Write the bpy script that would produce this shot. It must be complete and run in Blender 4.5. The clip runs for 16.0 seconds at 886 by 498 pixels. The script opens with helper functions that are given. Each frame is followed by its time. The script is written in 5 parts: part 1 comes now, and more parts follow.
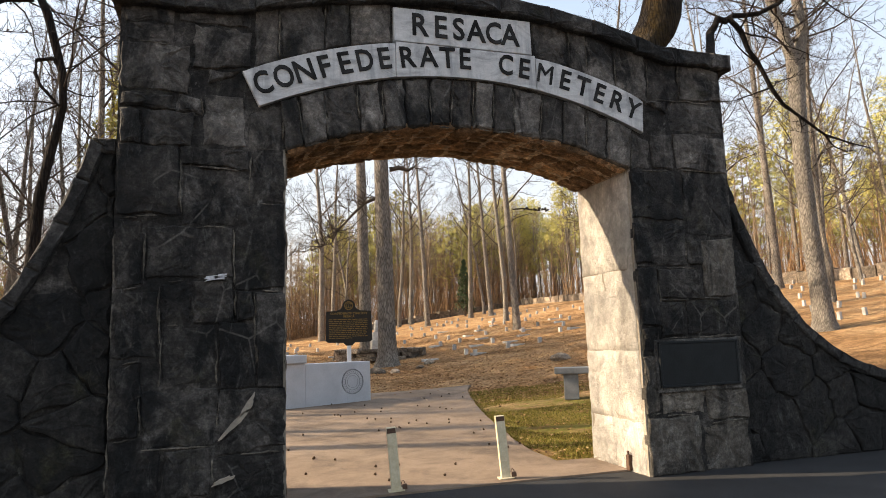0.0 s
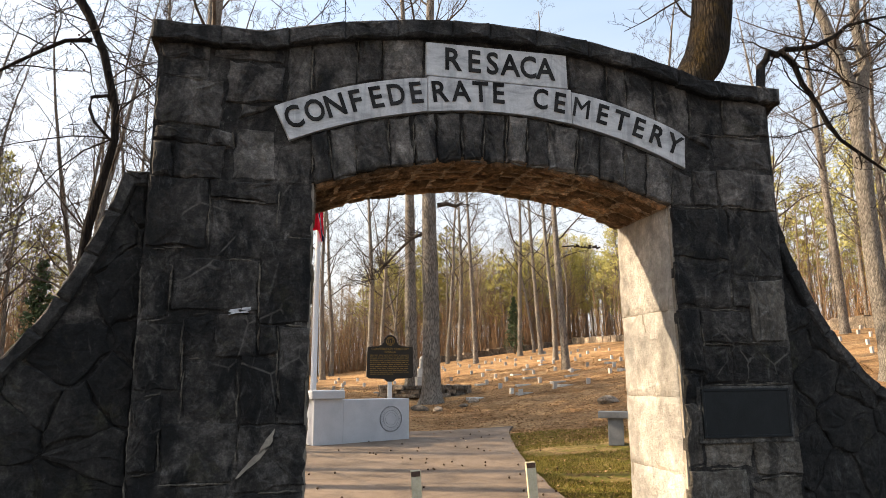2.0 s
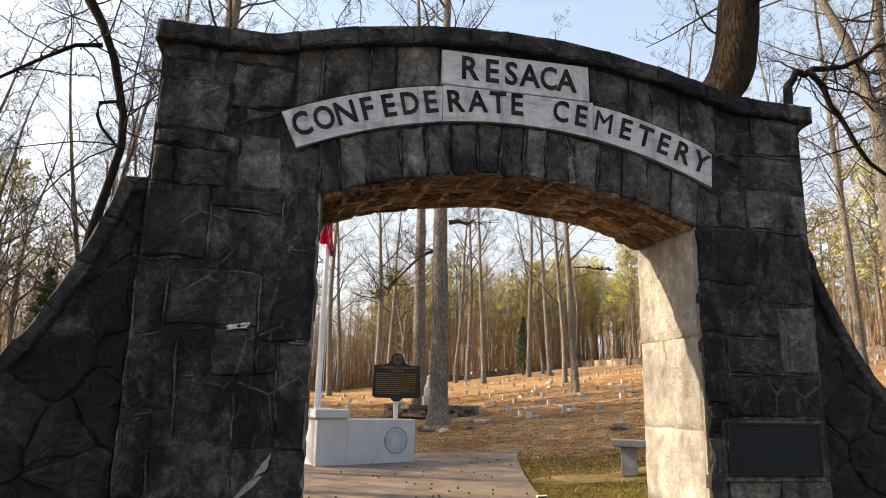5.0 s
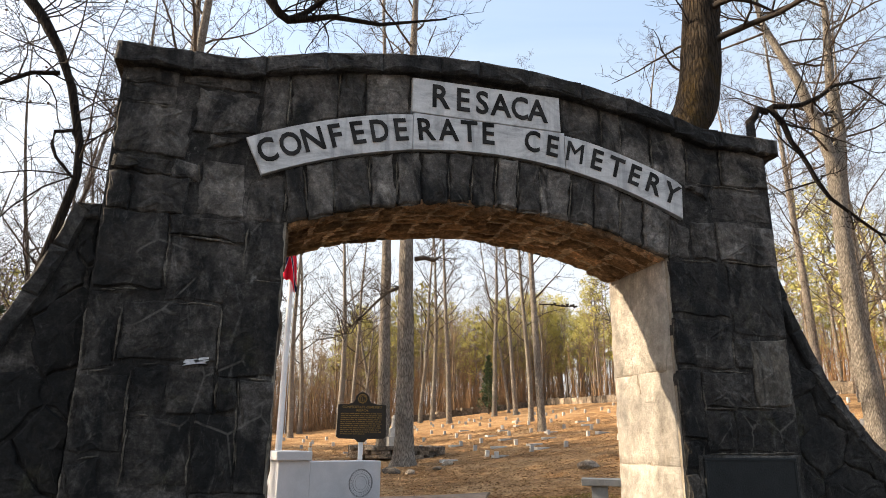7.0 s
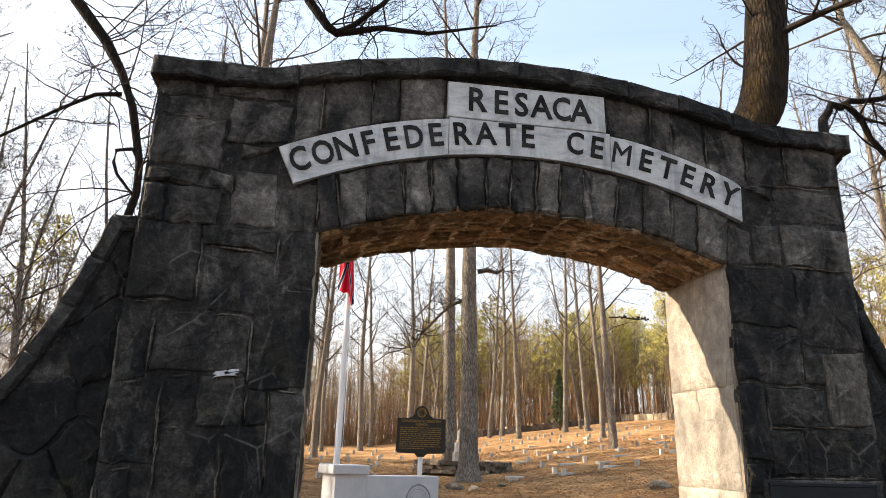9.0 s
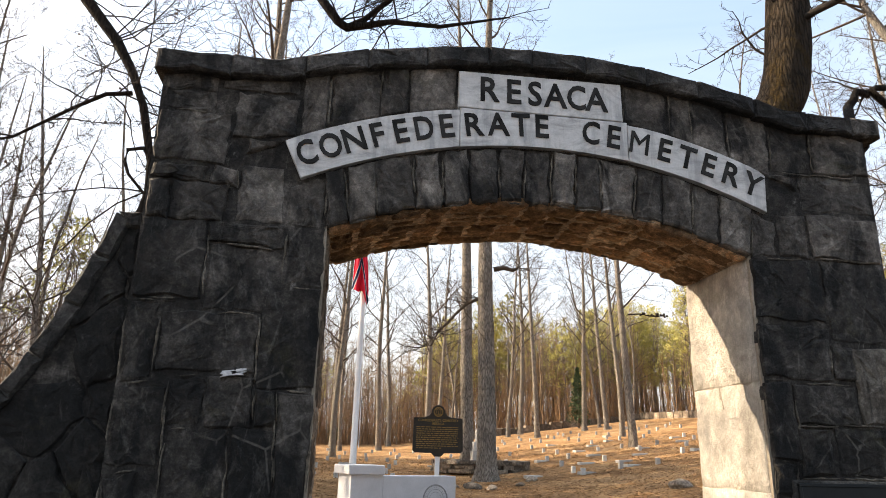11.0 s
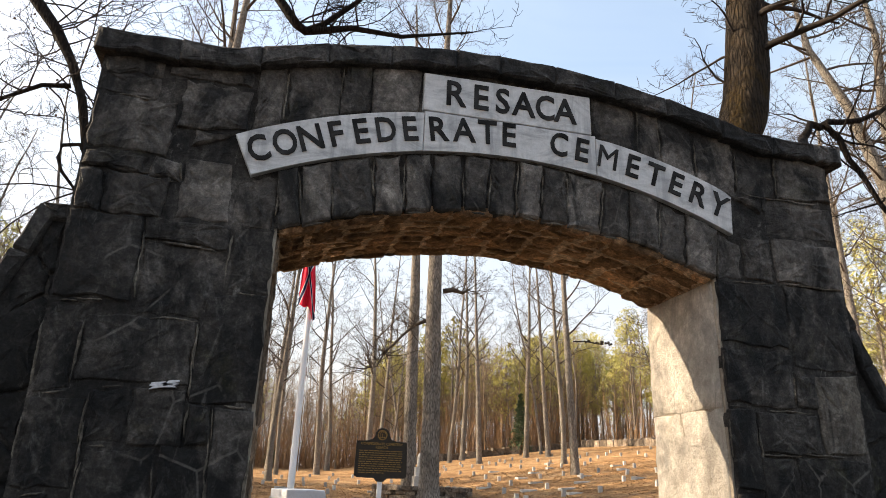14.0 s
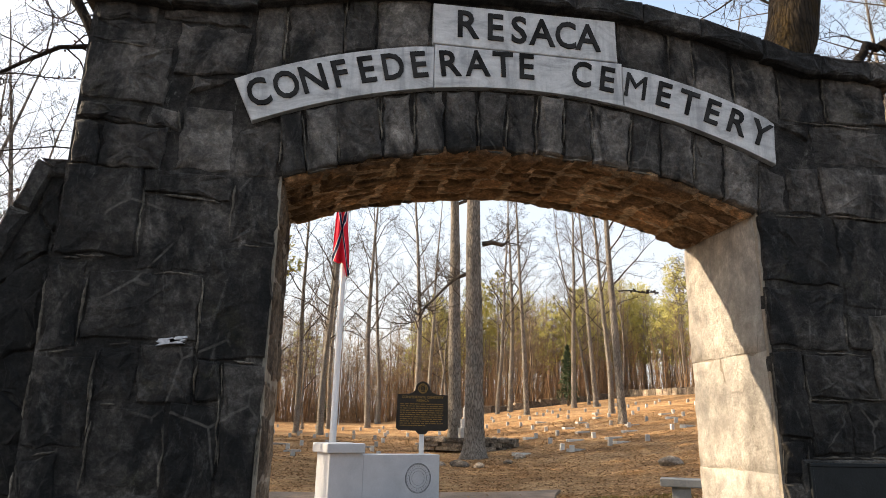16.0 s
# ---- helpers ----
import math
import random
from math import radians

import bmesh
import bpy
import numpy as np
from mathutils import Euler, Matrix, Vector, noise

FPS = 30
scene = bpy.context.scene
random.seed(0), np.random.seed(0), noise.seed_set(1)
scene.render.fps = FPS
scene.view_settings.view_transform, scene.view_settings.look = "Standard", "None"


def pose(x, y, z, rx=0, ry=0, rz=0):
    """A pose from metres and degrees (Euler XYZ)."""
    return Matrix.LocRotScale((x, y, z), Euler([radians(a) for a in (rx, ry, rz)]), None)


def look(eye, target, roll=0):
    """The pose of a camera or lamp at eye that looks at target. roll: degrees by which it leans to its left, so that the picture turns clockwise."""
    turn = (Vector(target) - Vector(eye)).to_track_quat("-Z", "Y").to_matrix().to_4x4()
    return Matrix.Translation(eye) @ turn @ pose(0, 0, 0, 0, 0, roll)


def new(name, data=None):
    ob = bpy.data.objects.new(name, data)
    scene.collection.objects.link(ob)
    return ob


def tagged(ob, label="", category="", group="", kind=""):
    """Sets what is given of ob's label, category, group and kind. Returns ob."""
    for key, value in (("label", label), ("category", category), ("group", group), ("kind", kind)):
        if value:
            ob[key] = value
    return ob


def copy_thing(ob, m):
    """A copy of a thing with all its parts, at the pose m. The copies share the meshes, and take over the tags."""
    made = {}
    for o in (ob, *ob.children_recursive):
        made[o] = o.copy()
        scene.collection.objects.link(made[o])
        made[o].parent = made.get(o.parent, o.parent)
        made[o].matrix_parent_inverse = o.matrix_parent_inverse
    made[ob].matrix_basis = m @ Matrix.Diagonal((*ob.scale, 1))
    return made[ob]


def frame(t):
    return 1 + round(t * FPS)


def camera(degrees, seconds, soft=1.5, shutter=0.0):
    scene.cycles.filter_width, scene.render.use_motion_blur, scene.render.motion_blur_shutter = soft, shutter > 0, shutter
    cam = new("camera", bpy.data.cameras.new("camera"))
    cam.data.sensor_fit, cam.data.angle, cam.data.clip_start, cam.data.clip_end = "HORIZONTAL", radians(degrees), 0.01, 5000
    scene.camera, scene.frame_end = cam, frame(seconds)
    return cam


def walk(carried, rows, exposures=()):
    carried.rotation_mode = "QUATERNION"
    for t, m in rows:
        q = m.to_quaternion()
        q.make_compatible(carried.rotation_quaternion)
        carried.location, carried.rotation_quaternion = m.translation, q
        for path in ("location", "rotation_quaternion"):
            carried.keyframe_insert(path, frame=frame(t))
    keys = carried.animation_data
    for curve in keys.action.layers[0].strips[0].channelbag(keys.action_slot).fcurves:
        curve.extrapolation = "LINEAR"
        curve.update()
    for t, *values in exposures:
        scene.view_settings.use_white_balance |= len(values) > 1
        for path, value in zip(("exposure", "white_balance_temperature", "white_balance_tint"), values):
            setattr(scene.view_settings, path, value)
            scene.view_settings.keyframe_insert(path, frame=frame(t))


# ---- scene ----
cam = camera(66.4, 16.0, 0.9)
METRES, EYE, TILT, LEAN, TURN = 8.0, 1.5, 0.0, 0.0, 0.0
PATH = [
    (0, (-2.195, -5.816, 1.372), (-1.585, -3.93, 1.64), -1.9),
    (0.5, (-2.088, -5.76, 1.386), (-1.561, -3.855, 1.69), -0.9),
    (1, (-2.012, -5.728, 1.389), (-1.528, -3.817, 1.724), -0.4),
    (1.5, (-1.968, -5.713, 1.396), (-1.505, -3.801, 1.753), -0.2),
    (2, (-1.952, -5.722, 1.395), (-1.493, -3.812, 1.771), -0.3),
    (2.5, (-1.943, -5.72, 1.389), (-1.489, -3.81, 1.771), -0.6),
    (3, (-1.932, -5.718, 1.391), (-1.486, -3.809, 1.789), -0.9),
    (5.3, (-1.891, -5.359, 1.451), (-1.466, -3.454, 1.888), 1.4),
    (5.5, (-1.909, -5.328, 1.43), (-1.482, -3.429, 1.889), 1.2),
    (6, (-1.886, -5.265, 1.426), (-1.434, -3.382, 1.927), 1.1),
    (6.5, (-1.891, -5.242, 1.427), (-1.393, -3.38, 1.96), 0.8),
    (7, (-1.896, -5.219, 1.426), (-1.377, -3.365, 1.965), 0.6),
    (7.5, (-1.875, -5.212, 1.427), (-1.344, -3.353, 1.939), 0.3),
    (8, (-1.779, -5.154, 1.428), (-1.28, -3.284, 1.93), -0.1),
    (8.5, (-1.663, -5.098, 1.449), (-1.273, -3.215, 2.002), 0.7),
    (9, (-1.579, -5.068, 1.448), (-1.265, -3.178, 2.022), 1.6),
    (9.2, (-1.57, -5.023, 1.455), (-1.278, -3.13, 2.03), 1.8),
    (11.3, (-1.516, -4.86, 1.461), (-1.25, -2.961, 2.031), 1.4),
    (11.5, (-1.517, -4.796, 1.459), (-1.234, -2.901, 2.035), 1.6),
    (12, (-1.52, -4.661, 1.466), (-1.167, -2.8, 2.109), 1.6),
    (12.5, (-1.511, -4.598, 1.467), (-1.093, -2.746, 2.095), 1.5),
    (13, (-1.527, -4.581, 1.456), (-1.082, -2.732, 2.072), 1.4),
    (13.5, (-1.546, -4.575, 1.449), (-1.117, -2.725, 2.078), 1.6),
    (14, (-1.547, -4.57, 1.455), (-1.135, -2.721, 2.095), 2.2),
    (14.5, (-1.543, -4.555, 1.456), (-1.129, -2.704, 2.09), 2.1),
    (15, (-1.486, -4.497, 1.447), (-1.094, -2.623, 2.027), 1.3),
    (15.5, (-1.413, -4.411, 1.45), (-1.05, -2.519, 1.989), 1.1),
    (16, (-1.294, -4.328, 1.466), (-0.998, -2.417, 1.977), 1.2),
]
EXPOSURE = [(0, 1.15), (1.5, 1.2), (3, 1.13), (5.5, 1.1), (7, 1.22), (9, 1.37), (11.5, 1.37), (12.5, 1.28), (13.5, 1.2), (15, 1.2), (16, 1.22)]
walk(cam, [(t, look(eye, target, roll)) for t, eye, target, roll in PATH], EXPOSURE)

# ---- daylight ----
SUN = Vector((-1.0, 0.36, 0.60)).normalized()
world = bpy.data.worlds.new("sky")
scene.world = world
world.use_nodes = True
wn = world.node_tree
sky = wn.nodes.new("ShaderNodeTexSky")
sky.sky_type = "NISHITA"
sky.sun_disc = False
sky.sun_elevation = math.asin(SUN.z)
sky.sun_rotation = math.atan2(SUN.x, SUN.y)
sky.air_density, sky.dust_density, sky.ozone_density = 1.0, 4.0, 0.6
way = wn.nodes.new("ShaderNodeTexCoord").outputs["Generated"]
cirrus = wn.nodes.new("ShaderNodeTexNoise")
cirrus.inputs["Scale"].default_value, cirrus.inputs["Detail"].default_value, cirrus.inputs["Distortion"].default_value = 2.6, 7.0, 0.8
stretch = wn.nodes.new("ShaderNodeMapping")
stretch.inputs["Scale"].default_value = (1.0, 1.6, 2.4)
wn.links.new(way, stretch.inputs[0])
wn.links.new(stretch.outputs[0], cirrus.inputs["Vector"])
veil = wn.nodes.new("ShaderNodeMapRange")
veil.inputs[1].default_value, veil.inputs[2].default_value = 0.35, 0.72
veil.inputs[3].default_value, veil.inputs[4].default_value = 0.22, 0.62
wn.links.new(cirrus.outputs["Fac"], veil.inputs[0])
haze = wn.nodes.new("ShaderNodeMix")
haze.data_type = "RGBA"
haze.inputs[7].default_value = (2.0, 2.35, 2.55, 1)
wn.links.new(veil.outputs[0], haze.inputs[0])
wn.links.new(sky.outputs[0], haze.inputs[6])
low_sky = wn.nodes.new("ShaderNodeSeparateXYZ")
wn.links.new(way, low_sky.inputs[0])
depth = wn.nodes.new("ShaderNodeMapRange")
depth.inputs[1].default_value, depth.inputs[2].default_value = 0.0, 0.55
depth.inputs[3].default_value, depth.inputs[4].default_value = 0.85, 0.0
wn.links.new(low_sky.outputs[2], depth.inputs[0])
mist = wn.nodes.new("ShaderNodeMix")
mist.data_type = "RGBA"
mist.inputs[7].default_value = (2.75, 2.62, 2.50, 1)
wn.links.new(depth.outputs[0], mist.inputs[0])
wn.links.new(haze.outputs[2], mist.inputs[6])
wn.links.new(mist.outputs[2], wn.nodes["Background"].inputs[0])
wn.nodes["Background"].inputs[1].default_value = 0.18
sun = new("sun", bpy.data.lights.new("sun", "SUN"))
sun.data.energy, sun.data.angle, sun.data.color = 5.0, radians(0.45), (1.0, 0.80, 0.56)
sun.matrix_world = look(SUN * 60, (0, 0, 0))


# ---- materials ----
class Nodes:
    """Small wrapper to write node materials in a few lines."""

    def __init__(self, name, rough=0.85, metal=0.0, spec=0.3):
        self.mat = bpy.data.materials.new(name)
        self.mat.use_nodes = True
        self.t = self.mat.node_tree
        self.b = self.t.nodes["Principled BSDF"]
        self.b.inputs["Roughness"].default_value = rough
        self.b.inputs["Metallic"].default_value = metal
        self.b.inputs["Specular IOR Level"].default_value = spec
        self.pos = self.t.nodes.new("ShaderNodeNewGeometry").outputs["Position"]

    def put(self, node, socket, value):
        if isinstance(value, bpy.types.NodeSocket):
            self.t.links.new(value, node.inputs[socket])
        else:
            node.inputs[socket].default_value = value

    def stretched(self, sx, sy, sz, local=False):
        m = self.t.nodes.new("ShaderNodeMapping")
        src = self.t.nodes.new("ShaderNodeTexCoord").outputs["Object"] if local else self.pos
        self.put(m, "Vector", src)
        m.inputs["Scale"].default_value = (sx, sy, sz)
        return m.outputs[0]

    def noise(self, scale, detail=5.0, rough=0.6, vec=None, warp=0.0):
        n = self.t.nodes.new("ShaderNodeTexNoise")
        self.put(n, "Vector", vec if vec is not None else self.pos)
        n.inputs["Scale"].default_value, n.inputs["Detail"].default_value = scale, detail
        n.inputs["Roughness"].default_value, n.inputs["Distortion"].default_value = rough, warp
        return n.outputs["Fac"]

    def voronoi(self, scale, vec=None, out="Distance", feature="F1"):
        n = self.t.nodes.new("ShaderNodeTexVoronoi")
        n.feature = feature
        self.put(n, "Vector", vec if vec is not None else self.pos)
        n.inputs["Scale"].default_value = scale
        return n.outputs[out]

    def random(self):
        return self.t.nodes.new("ShaderNodeObjectInfo").outputs["Random"]

    def island(self):
        return self.t.nodes.new("ShaderNodeNewGeometry").outputs["Random Per Island"]

    def ramp(self, fac, *stops):
        r = self.t.nodes.new("ShaderNodeValToRGB")
        el = r.color_ramp.elements
        while len(el) < len(stops):
            el.new(0.5)
        for e, (p, c) in zip(el, stops):
            e.position = p
            e.color = (*c, 1) if isinstance(c, tuple) else (c, c, c, 1)
        self.put(r, "Fac", fac)
        return r.outputs[0]

    def mix(self, fac, a, b, kind="MIX"):
        m = self.t.nodes.new("ShaderNodeMix")
        m.data_type, m.blend_type = "RGBA", kind
        for s, v in ((0, fac), (6, a), (7, b)):
            if isinstance(v, bpy.types.NodeSocket):
                self.t.links.new(v, m.inputs[s])
            elif isinstance(v, tuple):
                m.inputs[s].default_value = (*v, 1)
            else:
                m.inputs[s].default_value = v if s == 0 else (v, v, v, 1)
        return m.outputs[2]

    def colour(self, c):
        self.put(self.b, "Base Color", (*c, 1) if isinstance(c, tuple) else c)

    def bump(self, height, strength=0.5, dist=0.02):
        n = self.t.nodes.new("ShaderNodeBump")
        n.inputs["Strength"].default_value, n.inputs["Distance"].default_value = strength, dist
        self.put(n, "Height", height)
        prev = self.b.inputs["Normal"].links
        if prev:
            self.t.links.new(prev[0].from_socket, n.inputs["Normal"])
        self.t.links.new(n.outputs[0], self.b.inputs["Normal"])


def granite(name, lo, mid, hi, stain=0.6, pale=0.25, moss=0.0, relief=1.0, veins=0.0, vary=0.75, speck=0.8, lime=(0.60, 0.74)):
    """Weathered stone: mottled body, one tone a stone, runs of black and of pale lime, fine grain."""
    n = Nodes(name, 0.88)
    body = n.ramp(n.noise(3.2, 8, 0.65, warp=0.6), (0.28, lo), (0.5, mid), (0.72, hi))
    body = n.mix(vary, body, n.ramp(n.random(), (0.0, 0.42), (0.5, 0.9), (1.0, 1.6)), "MULTIPLY")
    body = n.mix(0.7, body, n.ramp(n.noise(0.9, 5, 0.6), (0.36, 0.5), (0.62, 1.45)), "MULTIPLY")
    runs = n.noise(1.0, 6, 0.6, n.stretched(2.6, 2.6, 1.3), 0.9)
    body = n.mix(n.ramp(runs, (0.47, 0.0), (0.60, stain)), body, (0.010, 0.010, 0.010))
    drip = n.noise(1.0, 8, 0.75, n.stretched(6.0, 6.0, 2.2), 1.4)
    body = n.mix(n.ramp(drip, (lime[0], 0.0), (lime[1], pale)), body, (0.30, 0.285, 0.26))
    if moss:
        body = n.mix(n.ramp(n.noise(2.2, 7, 0.7), (0.58, 0.0), (0.72, moss)), body, (0.075, 0.07, 0.025))
    mottle = n.noise(16, 6, 0.75, warp=0.3)
    body = n.mix(speck, body, n.ramp(mottle, (0.36, 0.35), (0.52, 1.0), (0.66, 2.0)), "MULTIPLY")
    if veins:
        crack = n.voronoi(2.6, n.stretched(1.0, 1.0, 0.8), feature="DISTANCE_TO_EDGE")
        where = n.ramp(n.noise(1.7, 5, 0.7), (0.50, 0.0), (0.60, veins))
        body = n.mix(n.mix(1.0, n.ramp(crack, (0.008, 1.0), (0.022, 0.0)), where, "MULTIPLY"), body, (0.22, 0.20, 0.175))
    grain = n.noise(60, 5, 0.75)
    body = n.mix(speck, body, n.ramp(grain, (0.32, 0.5), (0.7, 1.5)), "MULTIPLY")
    n.colour(body)
    n.bump(n.noise(11, 9, 0.75, warp=0.6), 1.0 * relief, 0.07)
    n.bump(grain, 0.5 * relief, 0.01)
    return n.mat


STONE = granite("weathered granite", (0.047, 0.041, 0.037), (0.132, 0.118, 0.104), (0.275, 0.247, 0.218), 0.9, 0.35, 0.35, 1.0, 0.35, 0.9, 0.6, (0.57, 0.74))
# Black stain, plus the weaker skylight low on the piers put into its tone.
STAINED_SHADED = granite("black stained granite, shaded tone", (0.019, 0.017, 0.0155), (0.058, 0.052, 0.046), (0.145, 0.130, 0.115), 0.95, 0.35, 0.4, 1.1, 0.5, 0.8, 0.75, (0.56, 0.74))
# Lime streaks, and sunlight bounced onto the pier foot put into the colour.
LIMED_LIT = granite("lime streaked granite, bounce-lit tone", (0.062, 0.052, 0.041), (0.132, 0.114, 0.092), (0.22, 0.192, 0.158), 0.65, 0.5, 0.2, 0.9, 0.5, 0.4, 0.6, (0.52, 0.70))
VEIN = granite("pale mortar vein", (0.11, 0.095, 0.073), (0.21, 0.183, 0.145), (0.33, 0.292, 0.238), 0.6, 0.3, 0.0, 0.6)
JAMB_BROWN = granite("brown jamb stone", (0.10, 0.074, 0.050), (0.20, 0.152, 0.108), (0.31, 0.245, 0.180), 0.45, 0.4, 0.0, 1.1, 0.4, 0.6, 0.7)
CAPSTONE = granite("cap granite", (0.022, 0.020, 0.019), (0.052, 0.048, 0.044), (0.10, 0.092, 0.085), 0.8, 0.25, 0.2, 0.7)
# Shade over the wings is put into this near-black tone.
RUBBLE_SHADED = granite("shade-darkened wing granite", (0.012, 0.0108, 0.0096), (0.027, 0.0245, 0.0218), (0.058, 0.053, 0.047), 0.7, 0.25, 0.4)
SOFFIT = granite("brown soffit stone", (0.20, 0.112, 0.054), (0.37, 0.225, 0.118), (0.50, 0.33, 0.19), 0.2, 0.3, 0.0, 1.4, 0.0, 0.6, 0.7)
# Pale limewash; the east jamb's sunlit brightness is also put into this colour.
JAMB_SUNLIT = granite("limewashed jamb stone, sunlit tone", (0.34, 0.305, 0.262), (0.50, 0.46, 0.405), (0.61, 0.57, 0.515), 0.30, 0.8, 0.0, 0.7, 0.7, 0.10, 0.22, (0.44, 0.62))
MORTAR = granite("dark mortar", (0.014, 0.012, 0.011), (0.055, 0.049, 0.043), (0.24, 0.215, 0.19), 0.6, 0.85, 0.3)
BEAD = granite("pale mortar", (0.20, 0.17, 0.135), (0.29, 0.25, 0.20), (0.38, 0.34, 0.28), 0.15, 0.2, 0.0, 0.35, 0.0, 0.1, 0.25)
SMEAR = granite("grey old mortar", (0.08, 0.073, 0.065), (0.17, 0.157, 0.14), (0.27, 0.25, 0.225), 0.6, 0.4)
TANMORTAR = granite("tan mortar", (0.25, 0.18, 0.12), (0.36, 0.27, 0.18), (0.45, 0.35, 0.25), 0.2, 0.2)


def marble():
    n = Nodes("weathered white marble", 0.5, spec=0.4)
    c = n.ramp(n.noise(1.0, 7, 0.65, n.stretched(2.5, 4, 6.0), 1.5), (0.35, (0.31, 0.305, 0.30)), (0.5, (0.49, 0.48, 0.47)), (0.68, (0.60, 0.59, 0.575)))
    run = n.noise(1.0, 6, 0.6, n.stretched(9, 9, 0.9), 0.3)
    c = n.mix(n.ramp(run, (0.53, 0.0), (0.68, 0.6)), c, (0.19, 0.19, 0.195))
    n.colour(n.mix(0.4, c, n.ramp(n.noise(60, 3), (0.3, 0.8), (0.7, 1.15)), "MULTIPLY"))
    n.bump(n.noise(30, 5), 0.25, 0.01)
    return n.mat


def plain(name, a, b, scale=8.0, rough=0.7, metal=0.0, bump=0.3, spec=0.3, fine=60.0, rand=0.0):
    n = Nodes(name, rough, metal, spec)
    c = n.ramp(n.noise(scale, 6, 0.6, warp=0.4), (0.3, a), (0.7, b))
    if rand:
        c = n.mix(rand, c, n.ramp(n.random(), (0.0, 0.5), (1.0, 1.5)), "MULTIPLY")
    n.colour(n.mix(0.4, c, n.ramp(n.noise(fine, 3), (0.3, 0.75), (0.7, 1.2)), "MULTIPLY"))
    n.bump(n.noise(fine, 5, 0.7), bump, 0.01)
    return n.mat


def bark(name, lo, hi, moss=0.0, scale=1.0, lichen=0.25):
    n = Nodes(name, 0.95, spec=0.1)
    furrow = n.voronoi(24 * scale, n.stretched(1.0, 1.0, 0.16), feature="DISTANCE_TO_EDGE")
    ridges = n.mix(0.68, n.ramp(furrow, (0.0, 0.0), (0.32, 1.0)), n.noise(26 * scale, 7, 0.75, n.stretched(1.3, 1.3, 0.3), 1.0))
    c = n.ramp(ridges, (0.22, lo), (0.60, hi))
    c = n.mix(0.6, c, n.ramp(n.noise(1.6, 6, 0.7), (0.3, 0.45), (0.7, 1.45)), "MULTIPLY")
    c = n.mix(n.ramp(n.noise(4, 5), (0.58, 0.0), (0.7, lichen)), c, (0.36, 0.34, 0.30))
    if moss:
        c = n.mix(n.ramp(n.noise(2.2, 8, 0.75, n.stretched(1, 1, 0.6), 0.5), (0.49, 0.0), (0.66, moss)), c, n.ramp(n.noise(22, 5, 0.7), (0.35, (0.03, 0.018, 0.004)), (0.65, (0.12, 0.074, 0.013))))
    n.colour(c)
    n.bump(ridges, 1.0, 0.09)
    return n.mat


MARBLE = marble()
INK = plain("black lettering", (0.010, 0.010, 0.010), (0.045, 0.044, 0.043), rough=0.9, spec=0.05)
BARK = bark("grey brown bark", (0.038, 0.031, 0.026), (0.34, 0.30, 0.255))
BARK_PALE = bark("pale grey bark", (0.05, 0.042, 0.034), (0.40, 0.355, 0.30), 0.0, 1.7, 0.4)
# The dark of backlit limbs is put into this bark colour.
BARK_DARK = bark("dark backlit bark", (0.007, 0.006, 0.005), (0.035, 0.028, 0.023), lichen=0.06)
BARK_MOSS = bark("mossy bark", (0.003, 0.0025, 0.002), (0.052, 0.040, 0.029), 0.5, 0.9, 0.03)
TWIG = plain("bare twigs", (0.030, 0.023, 0.018), (0.12, 0.094, 0.070), 3, 0.95, bump=0.1)
TWIG_DARK = plain("dark twigs", (0.012, 0.010, 0.008), (0.045, 0.035, 0.028), 3, 0.95, bump=0.1)
WOODS = plain("woodland bark and twigs", (0.065, 0.048, 0.034), (0.34, 0.255, 0.175), 2, 0.95, bump=0.1)
TWIG_MID = plain("grey brown limb", (0.035, 0.027, 0.021), (0.12, 0.095, 0.07), 6, 0.95)
BRUSH = plain("dry brush", (0.12, 0.068, 0.034), (0.36, 0.225, 0.120), 1.5, 0.95, bump=0.1)
NEEDLES = plain("pine needles", (0.20, 0.195, 0.05), (0.50, 0.445, 0.135), 0.8, 0.7, bump=0.0)
NEEDLES_DARK = plain("cedar foliage", (0.02, 0.04, 0.012), (0.06, 0.085, 0.025), 1.0, 0.7, bump=0.0)
CONCRETE_W = plain("pale painted concrete", (0.41, 0.42, 0.44), (0.52, 0.53, 0.55), 2.0, 0.75, bump=0.15)
BENCH_C = plain("grey bench concrete", (0.13, 0.135, 0.14), (0.22, 0.225, 0.23), 5, 0.85)
POLE = plain("white painted pole", (0.62, 0.63, 0.64), (0.74, 0.75, 0.76), 2.0, 0.4, bump=0.05)
CREAM = plain("cream painted steel", (0.50, 0.42, 0.27), (0.64, 0.56, 0.39), 14, 0.55, bump=0.1)
RUST = plain("rusty steel", (0.05, 0.028, 0.018), (0.14, 0.08, 0.05), 20, 0.8)
BRONZE = plain("dark bronze", (0.005, 0.0065, 0.007), (0.011, 0.013, 0.014), 6, 0.6, 0.2)
MARKER = plain("black painted cast metal", (0.012, 0.010, 0.008), (0.028, 0.022, 0.016), 8, 0.45, 0.0)
GOLD = plain("gold lettering", (0.16, 0.10, 0.025), (0.27, 0.175, 0.05), 20, 0.5, 0.3)
GRAVE = plain("white headstone marble", (0.34, 0.32, 0.29), (0.56, 0.54, 0.50), 5, 0.6, rand=0.5)
FIELDSTONE = granite("field stone", (0.12, 0.09, 0.065), (0.24, 0.19, 0.14), (0.38, 0.31, 0.24), 0.3, 0.15, 0.2)
BURR = plain("sweetgum burr", (0.03, 0.018, 0.01), (0.09, 0.055, 0.03), 40, 0.95)
